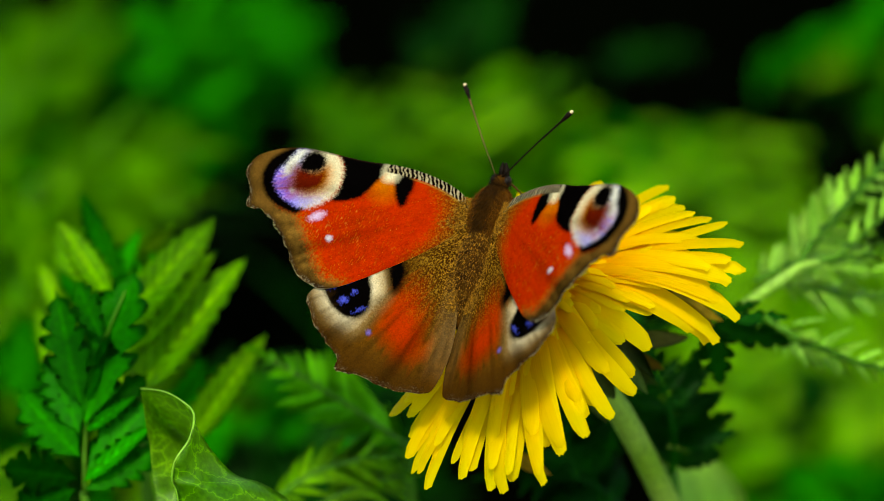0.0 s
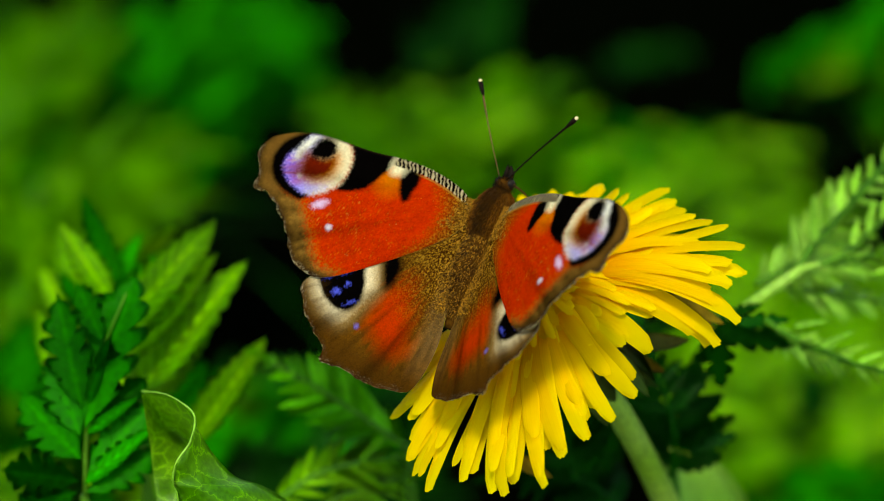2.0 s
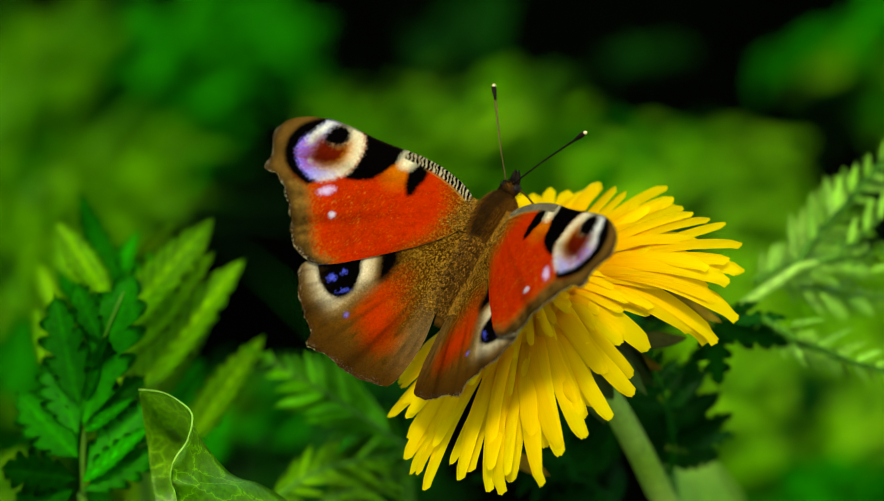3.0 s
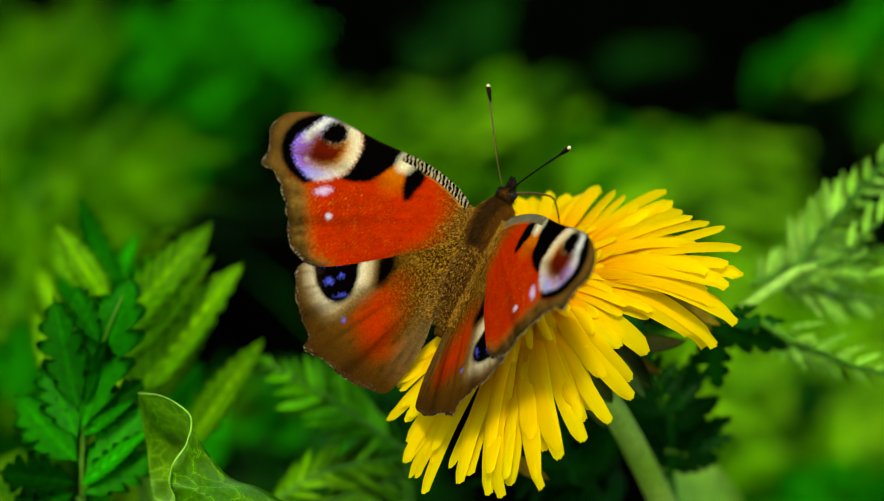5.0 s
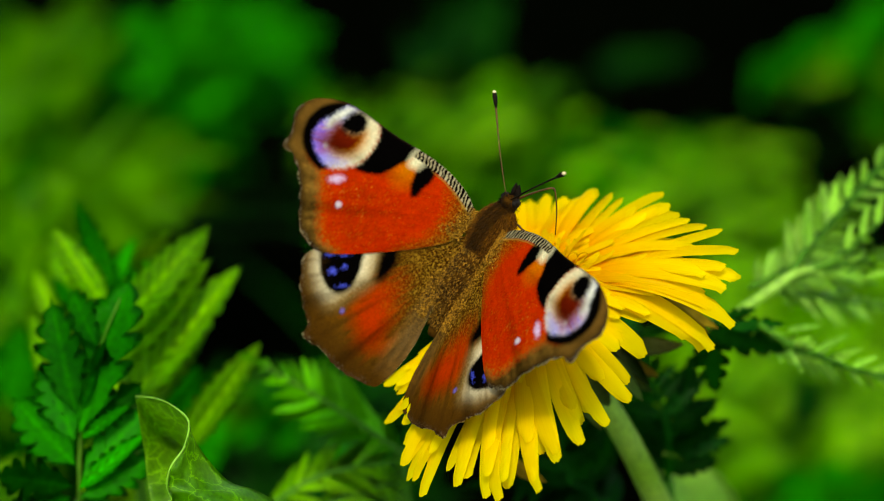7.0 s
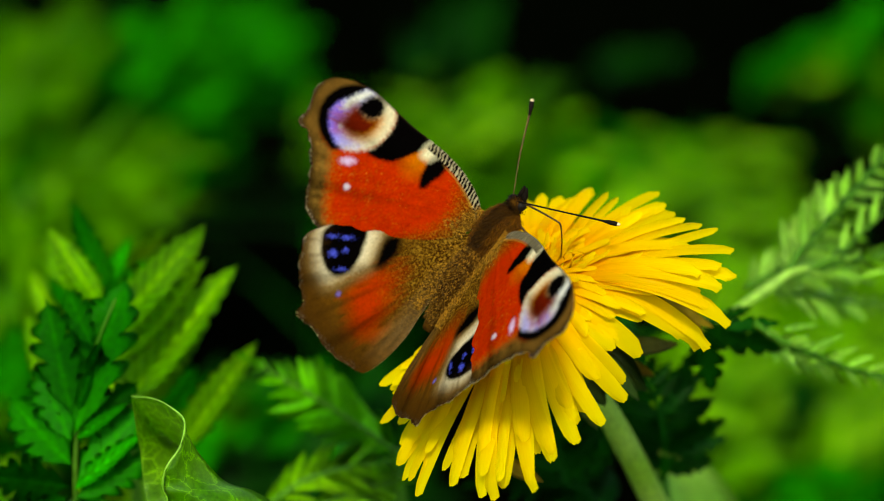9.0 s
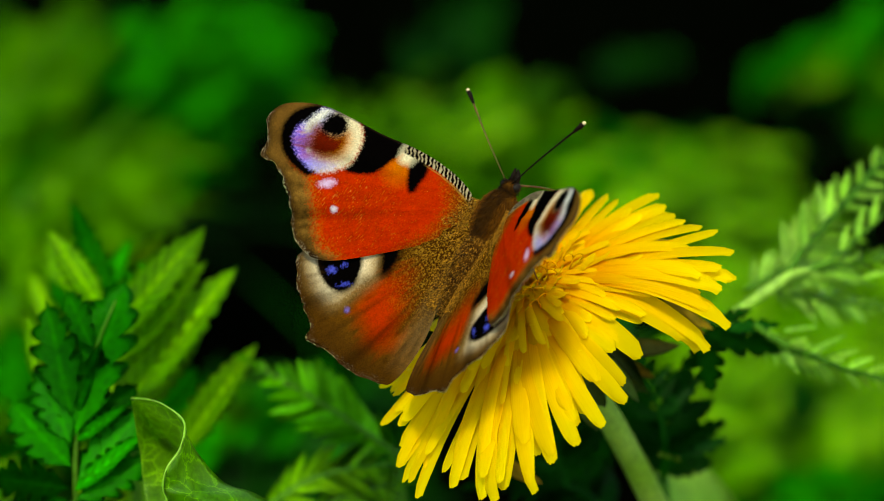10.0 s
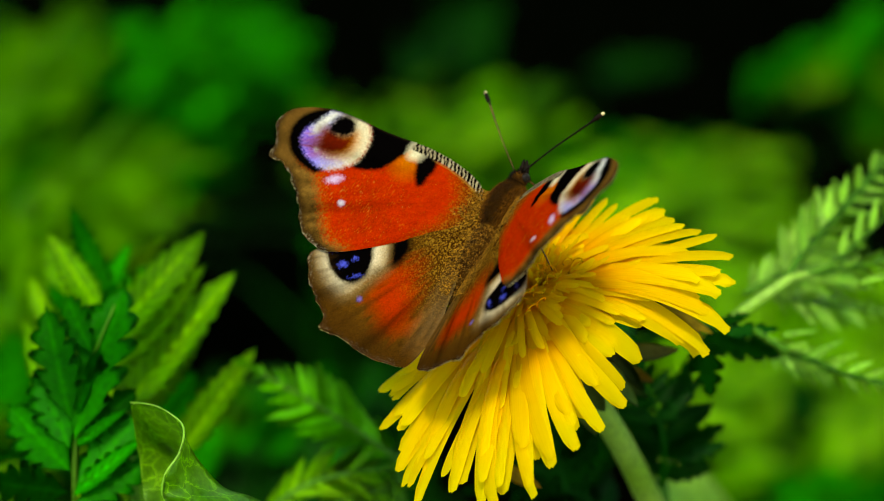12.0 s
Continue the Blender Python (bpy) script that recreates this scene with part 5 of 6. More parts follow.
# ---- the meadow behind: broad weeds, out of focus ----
# tone d is a shaded copy: the same leaves in the darkened green
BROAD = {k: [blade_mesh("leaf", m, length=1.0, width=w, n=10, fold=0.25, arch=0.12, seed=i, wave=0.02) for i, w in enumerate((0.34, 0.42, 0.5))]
         for k, m in (("g", LEAF), ("l", LEAF_LIGHT), ("y", LEAF_YELLOW), ("d", LEAF_SHADED))}


def weed(tone, label, leaves, face=(0.0, 0.55, 0.8), foot=None):
    """A weed rooted in the soil; leaves: pairs of stalk end and tip, with a width."""
    first = spot(leaves[0][0])
    base = rooted("broad_weed", foot or Vector((first.x, first.y + 0.02, 0)), label, "plant", "weeds in the meadow behind")
    for a, b, wide in leaves:
        p, q = local(base, spot(a)), local(base, spot(b))
        along, size = (q - p).normalized(), (q - p).length
        side = along.cross(NEAR).normalized()
        far = a[2] < -300
        for k in range(36 if far else 18):
            s = min(max(rnd.gauss(0.42, 0.27), -0.1), 1.0)
            at = p.lerp(q, s) + side * rnd.gauss(0, 0.15) * wide * size * (1.1 - 0.5 * s) + NEAR * rnd.uniform(-0.03, 0.03)
            d = along + side * rnd.gauss(0, 0.55) + NEAR * rnd.gauss(0, 0.25)
            f = (RIGHT * (face[0] + rnd.uniform(-0.4, 0.4)) + RISE * (face[1] + rnd.uniform(-0.3, 0.3)) + NEAR * face[2]).normalized()
            long = min(max(size * 0.42, 0.009), 0.0145 if far else 0.022) * rnd.uniform(0.75, 1.25)
            child("leaf", rnd.choice(BROAD[tone]), base, frame_on(at - d.normalized() * long * 0.5, d, f, long))
        bm = bmesh.new()
        tube(bm, spline([(rnd.uniform(-0.004, 0.004), rnd.uniform(-0.004, 0.004), -0.003), (p.x * 0.4, p.y * 0.4 + 0.01, p.z * 0.6), p, p.lerp(q, 0.8)], 10), [0.001, 0.0006], 6)
        # stem in the darkened green as well, to sink into the gaps
        part("stem", bm, LEAF_SHADED, base)
    return base


YELLOW, GREEN, LIGHT = "broad weed, brightness in its yellow-green leaf colour", "broad green weed in the meadow", "light green weed with long leaves"
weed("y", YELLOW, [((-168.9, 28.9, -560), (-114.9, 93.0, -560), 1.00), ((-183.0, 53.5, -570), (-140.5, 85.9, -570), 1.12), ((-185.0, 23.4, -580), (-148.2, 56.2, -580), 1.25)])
weed("g", GREEN, [((-123.6, 52.1, -580), (-45.8, 78.7, -580), 1.25), ((-95.9, 51.5, -570), (-43.3, 65.7, -570), 1.0), ((-89.8, 73.4, -590), (-50.5, 98.2, -590), 1.0), ((-122.2, 70.0, -600), (-74.0, 76.2, -600), 1.00), ((-166.8, 29.2, -570), (-118.2, 51.5, -570), 1.12), ((-174.9, -15.3, -570), (-138.5, 37.3, -570), 1.25)])
weed("y", YELLOW, [((-137.5, -56.8, -470), (-132.1, 26.0, -470), 0.56)])
weed("g", GREEN, [((-155.6, -6.8, -520), (-126.9, 21.9, -520), 1.25), ((-138.4, -14.4, -520), (-113.6, 21.9, -520), 1.00)])
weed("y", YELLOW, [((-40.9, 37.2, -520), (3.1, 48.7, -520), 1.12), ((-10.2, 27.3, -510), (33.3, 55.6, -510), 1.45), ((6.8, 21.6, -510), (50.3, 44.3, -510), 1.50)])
weed("g", GREEN, [((-24.3, 24.4, -540), (18.8, 28.3, -540), 0.9), ((34.8, 20.7, -550), (60.5, 38.4, -550), 1.1)])
weed("d", "broad weed with shade put into its dark green colour", [((64.0, 69.5, -600), (89.0, 74.5, -600), 0.42)])
weed("g", GREEN, [((119.9, 64.4, -580), (144.5, 80.7, -580), 0.5), ((146.5, 66.4, -580), (162.9, 91.0, -580), 0.9), ((156.5, 50.0, -580), (166.9, 68.5, -580), 0.6)])
weed("y", YELLOW, [((160.1, 43.4, -570), (167.2, 77.8, -570), 0.6)])
weed("l", LIGHT, [((52.8, 8.5, -520), (121.6, 29.5, -520), 1.0), ((61.6, 2.7, -510), (129.6, 21.6, -510), 1.50), ((76.6, 18.3, -530), (119.1, 29.9, -530), 0.9)])
weed("l", LIGHT, [((72.3, -39.6, -360), (104.9, -14.8, -360), 1.75), ((75.4, -55.2, -360), (108.0, -39.6, -360), 1.88), ((100.1, -59.1, -370), (137.9, -32.4, -370), 1.50), ((98.8, -31.2, -460), (134.3, 0.8, -460), 1.50)])
weed("l", LIGHT, [((99.5, -21.0, -480), (126.8, 8.1, -480), 1.75), ((126.8, -21.0, -480), (157.8, -4.6, -480), 1.50)])
weed("d", "broad weed with shade put into its dark green colour", [((-66.4, -48.3, -350), (-40.4, -31.4, -350), 1.38), ((-63.3, -69.7, -350), (-22.0, -49.8, -350), 1.38), ((-131.0, -70.7, -360), (-98.4, -39.6, -360), 1.50), ((-34.3, -74.3, -350), (-0.6, -54.4, -350), 1.25)])
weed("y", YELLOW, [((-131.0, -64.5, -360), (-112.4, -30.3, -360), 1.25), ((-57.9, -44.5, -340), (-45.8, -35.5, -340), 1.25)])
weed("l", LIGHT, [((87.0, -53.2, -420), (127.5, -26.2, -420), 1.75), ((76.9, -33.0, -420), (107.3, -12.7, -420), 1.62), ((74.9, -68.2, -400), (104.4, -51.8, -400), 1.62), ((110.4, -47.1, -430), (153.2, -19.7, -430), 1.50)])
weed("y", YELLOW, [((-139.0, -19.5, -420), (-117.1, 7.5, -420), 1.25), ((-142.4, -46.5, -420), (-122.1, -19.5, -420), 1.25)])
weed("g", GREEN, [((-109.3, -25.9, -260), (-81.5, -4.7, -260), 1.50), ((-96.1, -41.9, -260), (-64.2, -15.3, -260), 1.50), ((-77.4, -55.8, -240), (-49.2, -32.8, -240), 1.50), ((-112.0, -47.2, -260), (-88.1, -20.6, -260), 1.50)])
weed("d", "broad weed with shade put into its dark green colour", [((-39.0, -45.6, -240), (-10.8, -27.6, -240), 1.38), ((-44.6, -61.1, -230), (-10.6, -52.3, -230), 1.50), ((-21.4, -41.2, -250), (-3.1, -25.5, -250), 1.25)])
weed("l", LIGHT, [((-97.9, -58.4, -240), (-86.4, -32.8, -240), 1.25), ((-67.3, -61.1, -230), (-57.2, -43.5, -230), 1.25)])
weed("d", "broad weed with shade put into its dark green colour", [((-184.1, 70.8, -640), (-114.3, 88.2, -640), 1.3), ((51.5, 20.6, -640), (130.0, 42.4, -640), 1.2), ((99.3, -7.1, -560), (163.3, 16.9, -560), 1.5)])
weed("g", GREEN, [((-28.8, 16.9, -560), (55.2, 34.9, -560), 1.1), ((61.9, 23.9, -600), (114.2, 38.6, -600), 1.0), ((-176.5, 38.6, -600), (-113.8, 67.9, -600), 1.0)])
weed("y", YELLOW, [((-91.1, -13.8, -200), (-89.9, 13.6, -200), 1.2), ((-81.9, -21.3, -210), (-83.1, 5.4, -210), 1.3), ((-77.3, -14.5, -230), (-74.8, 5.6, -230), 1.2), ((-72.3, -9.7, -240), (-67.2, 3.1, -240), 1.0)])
weed("g", GREEN, [((-95.8, -37.6, -200), (-88.7, -13.8, -200), 1.3), ((-89.6, -31.6, -220), (-87.1, -9.3, -220), 1.3), ((-71.0, -25.1, -240), (-67.2, -4.6, -240), 1.3)])
weed("g", GREEN, [((-110.9, 54.9, -560), (-44.8, 67.0, -560), 1.3), ((-95.9, 61.6, -570), (-45.3, 79.9, -570), 1.1), ((-158.1, 54.7, -590), (-129.1, 79.6, -590), 1.2)])
weed("d", "broad weed with shade put into its dark green colour", [((-2.9, 68.5, -580), (13.5, 93.0, -580), 1.0), ((15.2, 46.9, -560), (20.2, 97.0, -560), 0.4)])
weed("y", YELLOW, [((-93.7, -4.5, -230), (-83.6, 13.2, -230), 1.3), ((-81.1, -7.0, -230), (-76.1, 9.4, -230), 1.3), ((-101.3, 0.6, -230), (-93.7, 14.4, -230), 1.3)])
weed("g", GREEN, [((70.8, -69.1, -360), (108.0, -61.4, -360), 1.2), ((98.7, -70.7, -360), (132.8, -59.8, -360), 1.2)])
weed("d", "broad weed with shade put into its dark green colour", [((95.7, -43.7, -350), (100.3, -33.0, -350), 0.8)])
weed("l", LIGHT, [((83.7, -41.4, -420), (107.3, -22.9, -420), 1.2), ((85.4, -56.6, -420), (103.9, -46.5, -420), 1.2), ((114.0, -56.6, -420), (137.6, -41.4, -420), 1.2)])
weed("g", GREEN, [((-40.3, -37.9, -240), (-22.3, -25.1, -240), 0.9), ((-28.7, -53.3, -240), (-10.8, -44.3, -240), 0.8)])
weed("l", LIGHT, [((-101.0, -30.0, -230), (-92.0, 2.0, -230), 1.3), ((-92.0, -22.0, -240), (-84.0, 10.0, -240), 1.2)])
weed("l", LIGHT, [((-8.0, 30.0, -510), (30.0, 50.0, -510), 1.2), ((6.0, 38.0, -508), (32.0, 50.0, -508), 0.8)])
weed("l", LIGHT, [((135.0, 66.0, -580), (158.0, 84.0, -580), 0.8)])


def motions():
    """The butterfly shifts on the flower and fans its wings; its feelers swing."""
    walk(BUTTERFLY, [
        (0, pose(0.00605, 0.00121, 0.35449, 39.1, -9.4, -31.4)),
        (0.5, pose(0.00692, 0.00265, 0.35405, 34.2, -10.7, -39.3)),
        (1, pose(0.00695, 0.00169, 0.35456, 34.4, -10.1, -39.1)),
        (1.5, pose(0.00632, 0.00189, 0.35434, 40.3, -9.3, -38.8)),
        (2, pose(0.00605, 0.00248, 0.35380, 41.5, -7.4, -37.9)),
        (2.5, pose(0.00620, 0.00263, 0.35327, 43.0, -3.1, -39.5)),
        (3, pose(0.00658, 0.00157, 0.35367, 40.1, -1.6, -41.6)),
        (3.2, pose(0.00668, 0.00070, 0.35371, 44.0, -0.4, -40.3)),
        (4.8, pose(0.00673, 0.00117, 0.35309, 47.1, -1.0, -43.5)),
        (5, pose(0.00632, 0.00208, 0.35273, 47.2, -0.0, -44.3)),
        (5.2, pose(0.00632, 0.00073, 0.35304, 47.2, 2.2, -42.8)),
        (5.5, pose(0.00672, 0.00178, 0.35270, 47.7, 5.6, -44.6)),
        (6, pose(0.00676, 0.00173, 0.35239, 47.8, 7.6, -45.6)),
        (6.5, pose(0.00679, 0.00226, 0.35249, 52.1, 3.8, -54.0)),
        (7, pose(0.00677, 0.00212, 0.35238, 51.6, 8.2, -48.8)),
        (7.2, pose(0.00759, 0.00189, 0.35236, 49.3, 10.6, -47.8)),
        (8.8, pose(0.00770, 0.00234, 0.35258, 48.5, 10.1, -53.6)),
        (9, pose(0.00781, 0.00224, 0.35224, 48.0, 9.1, -55.0)),
        (9.2, pose(0.00768, 0.00107, 0.35262, 47.6, 10.2, -55.3)),
        (9.5, pose(0.00690, 0.00087, 0.35367, 48.4, 6.4, -46.8)),
        (9.7, pose(0.00726, 0.00152, 0.35403, 45.8, 3.1, -44.4)),
        (10, pose(0.00771, 0.00231, 0.35447, 42.7, -1.0, -41.5)),
        (10.2, pose(0.00786, 0.00209, 0.35466, 42.1, -2.8, -43.0)),
        (10.5, pose(0.00804, 0.00182, 0.35489, 41.3, -4.9, -44.9)),
        (10.8, pose(0.00889, 0.00273, 0.35477, 40.1, -0.2, -44.2)),
        (11, pose(0.00910, 0.00296, 0.35474, 39.8, 1.0, -44.0)),
        (11.2, pose(0.00876, 0.00314, 0.35498, 40.2, -1.8, -40.9)),
        (11.5, pose(0.00835, 0.00336, 0.35528, 40.7, -5.2, -37.2)),
        (12, pose(0.00920, 0.00416, 0.35570, 36.3, -11.0, -42.4)),
    ])
    walk(WINGS["fl"], [
        (0, pose(-0.00241, 0.00063, 0.00097, -1.2, 29.5, 4.9)),
        (0.5, pose(-0.00241, 0.00063, 0.00097, 1.0, 29.3, 3.9)),
        (1, pose(-0.00241, 0.00063, 0.00097, 0.5, 30.3, 3.1)),
        (1.5, pose(-0.00241, 0.00063, 0.00097, -1.1, 32.3, 2.5)),
        (2, pose(-0.00241, 0.00063, 0.00097, -1.0, 27.7, 1.8)),
        (2.5, pose(-0.00241, 0.00063, 0.00097, 0.4, 27.4, 1.0)),
        (3, pose(-0.00241, 0.00063, 0.00097, 1.0, 21.4, 1.2)),
        (3.2, pose(-0.00241, 0.00063, 0.00097, 0.3, 23.6, -0.7)),
        (4.8, pose(-0.00241, 0.00063, 0.00097, -0.5, 31.1, -3.4)),
        (5, pose(-0.00241, 0.00063, 0.00097, 0.5, 28.8, -1.4)),
        (5.2, pose(-0.00241, 0.00063, 0.00097, 3.1, 10.9, -1.4)),
        (5.5, pose(-0.00241, 0.00063, 0.00097, -0.7, 10.2, 0.3)),
        (6, pose(-0.00241, 0.00063, 0.00097, -0.3, 11.0, -1.0)),
        (6.5, pose(-0.00241, 0.00063, 0.00097, -3.9, 33.0, -3.8)),
        (7, pose(-0.00241, 0.00063, 0.00097, -1.4, 17.6, -2.1)),
        (7.2, pose(-0.00241, 0.00063, 0.00097, 3.3, 12.4, 1.3)),
        (8.8, pose(-0.00241, 0.00063, 0.00097, 1.3, 26.5, 0.3)),
        (9, pose(-0.00241, 0.00063, 0.00097, -1.4, 21.9, -3.9)),
        (9.2, pose(-0.00241, 0.00063, 0.00097, 1.5, 14.6, -2.7)),
        (9.5, pose(-0.00241, 0.00063, 0.00097, 0.2, 14.4, -3.0)),
        (9.7, pose(-0.00241, 0.00063, 0.00097, -1.2, 28.2, -0.6)),
        (10, pose(-0.00241, 0.00063, 0.00097, -2.9, 45.1, 2.4)),
        (10.2, pose(-0.00241, 0.00063, 0.00097, -1.2, 35.3, 0.2)),
        (10.5, pose(-0.00241, 0.00063, 0.00097, 0.9, 23.3, -2.4)),
        (10.8, pose(-0.00241, 0.00063, 0.00097, 0.7, 31.0, 2.2)),
        (11, pose(-0.00241, 0.00063, 0.00097, 0.6, 32.9, 3.4)),
        (11.2, pose(-0.00241, 0.00063, 0.00097, 1.1, 27.9, 1.9)),
        (11.5, pose(-0.00241, 0.00063, 0.00097, 1.7, 21.8, -0.0)),
        (12, pose(-0.00241, 0.00063, 0.00097, -1.4, 37.1, 1.2)),
    ])
    walk(WINGS["fr"], [
        (0, pose(0.00241, 0.00063, 0.00097, 1.2, -26.6, -3.7)),
        (0.5, pose(0.00241, 0.00063, 0.00097, 1.0, -27.3, -2.7)),
        (1, pose(0.00241, 0.00063, 0.00097, 0.3, -27.4, -2.3)),
        (1.5, pose(0.00241, 0.00063, 0.00097, -0.4, -27.2, -1.5)),
        (2, pose(0.00241, 0.00063, 0.00097, -0.2, -24.8, -1.3)),
        (2.5, pose(0.00241, 0.00063, 0.00097, -0.3, -30.4, 0.2)),
        (3, pose(0.00241, 0.00063, 0.00097, -0.6, -28.6, -0.7)),
        (3.2, pose(0.00241, 0.00063, 0.00097, -4.4, -31.7, 2.3)),
        (4.8, pose(0.00241, 0.00063, 0.00097, -2.3, -32.8, 0.8)),
        (5, pose(0.00241, 0.00063, 0.00097, -0.6, -30.4, 1.2)),
        (5.2, pose(0.00241, 0.00063, 0.00097, -1.8, -20.8, 1.8)),
        (5.5, pose(0.00241, 0.00063, 0.00097, -3.5, -19.3, 1.8)),
        (6, pose(0.00241, 0.00063, 0.00097, -2.5, -20.9, 1.8)),
        (6.5, pose(0.00241, 0.00063, 0.00097, -5.6, -25.4, 6.0)),
        (7, pose(0.00241, 0.00063, 0.00097, -2.6, -22.6, 3.2)),
        (7.2, pose(0.00241, 0.00063, 0.00097, -4.7, -20.5, 1.0)),
        (8.8, pose(0.00241, 0.00063, 0.00097, 0.9, -33.5, 2.0)),
        (9, pose(0.00241, 0.00063, 0.00097, 0.3, -28.0, 1.9)),
        (9.2, pose(0.00241, 0.00063, 0.00097, -2.8, -18.7, 3.6)),
        (9.5, pose(0.00241, 0.00063, 0.00097, -2.1, -22.8, 4.5)),
        (9.7, pose(0.00241, 0.00063, 0.00097, -1.0, -31.3, 4.1)),
        (10, pose(0.00241, 0.00063, 0.00097, 0.4, -41.7, 3.6)),
        (10.2, pose(0.00241, 0.00063, 0.00097, -1.5, -30.5, 4.2)),
        (10.5, pose(0.00241, 0.00063, 0.00097, -3.9, -16.7, 4.9)),
        (10.8, pose(0.00241, 0.00063, 0.00097, -3.8, -33.3, 7.6)),
        (11, pose(0.00241, 0.00063, 0.00097, -3.8, -37.5, 8.3)),
        (11.2, pose(0.00241, 0.00063, 0.00097, -3.0, -33.1, 6.9)),
        (11.5, pose(0.00241, 0.00063, 0.00097, -2.0, -27.7, 5.2)),
        (12, pose(0.00241, 0.00063, 0.00097, -5.8, -29.7, 3.2)),
    ])
    walk(WINGS["hl"], [
        (0, pose(-0.00010, -0.00114, -0.00058, -2.7, 28.2, 3.8)),
        (0.5, pose(-0.00010, -0.00114, -0.00058, 0.4, 28.9, 4.3)),
        (1, pose(-0.00010, -0.00114, -0.00058, 0.7, 29.3, 3.9)),
        (1.5, pose(-0.00010, -0.00114, -0.00058, -1.2, 31.5, 3.0)),
        (2, pose(-0.00010, -0.00114, -0.00058, -1.7, 26.8, 1.3)),
        (2.5, pose(-0.00010, -0.00114, -0.00058, 0.1, 26.7, 0.1)),
        (3, pose(-0.00010, -0.00114, -0.00058, 0.7, 20.8, -0.1)),
        (3.2, pose(-0.00010, -0.00114, -0.00058, -0.2, 23.9, -2.2)),
        (4.8, pose(-0.00010, -0.00114, -0.00058, -1.0, 31.2, -4.0)),
        (5, pose(-0.00010, -0.00114, -0.00058, 0.2, 28.3, -2.0)),
        (5.2, pose(-0.00010, -0.00114, -0.00058, 2.7, 11.6, -2.0)),
        (5.5, pose(-0.00010, -0.00114, -0.00058, -1.1, 11.0, -0.1)),
        (6, pose(-0.00010, -0.00114, -0.00058, -0.7, 11.7, -0.3)),
        (6.5, pose(-0.00010, -0.00114, -0.00058, -3.9, 32.5, -3.5)),
        (7, pose(-0.00010, -0.00114, -0.00058, -2.1, 18.3, -1.4)),
        (7.2, pose(-0.00010, -0.00114, -0.00058, -2.4, 12.2, 0.9)),
        (8.8, pose(-0.00010, -0.00114, -0.00058, -4.1, 22.1, -0.1)),
        (9, pose(-0.00010, -0.00114, -0.00058, -2.4, 23.1, -2.7)),
        (9.2, pose(-0.00010, -0.00114, -0.00058, 0.4, 15.6, -1.5)),
        (9.5, pose(-0.00010, -0.00114, -0.00058, -1.2, 16.7, -1.7)),
        (9.7, pose(-0.00010, -0.00114, -0.00058, -1.5, 28.4, -1.7)),
        (10, pose(-0.00010, -0.00114, -0.00058, -1.8, 42.6, -1.7)),
        (10.2, pose(-0.00010, -0.00114, -0.00058, -1.1, 33.9, -2.5)),
        (10.5, pose(-0.00010, -0.00114, -0.00058, -0.3, 23.2, -3.5)),
        (10.8, pose(-0.00010, -0.00114, -0.00058, -2.2, 28.7, -0.4)),
        (11, pose(-0.00010, -0.00114, -0.00058, -2.7, 30.1, 0.4)),
        (11.2, pose(-0.00010, -0.00114, -0.00058, -1.2, 25.9, -1.0)),
        (11.5, pose(-0.00010, -0.00114, -0.00058, 0.6, 20.8, -2.6)),
        (12, pose(-0.00010, -0.00114, -0.00058, -5.9, 31.6, -0.0)),
    ])
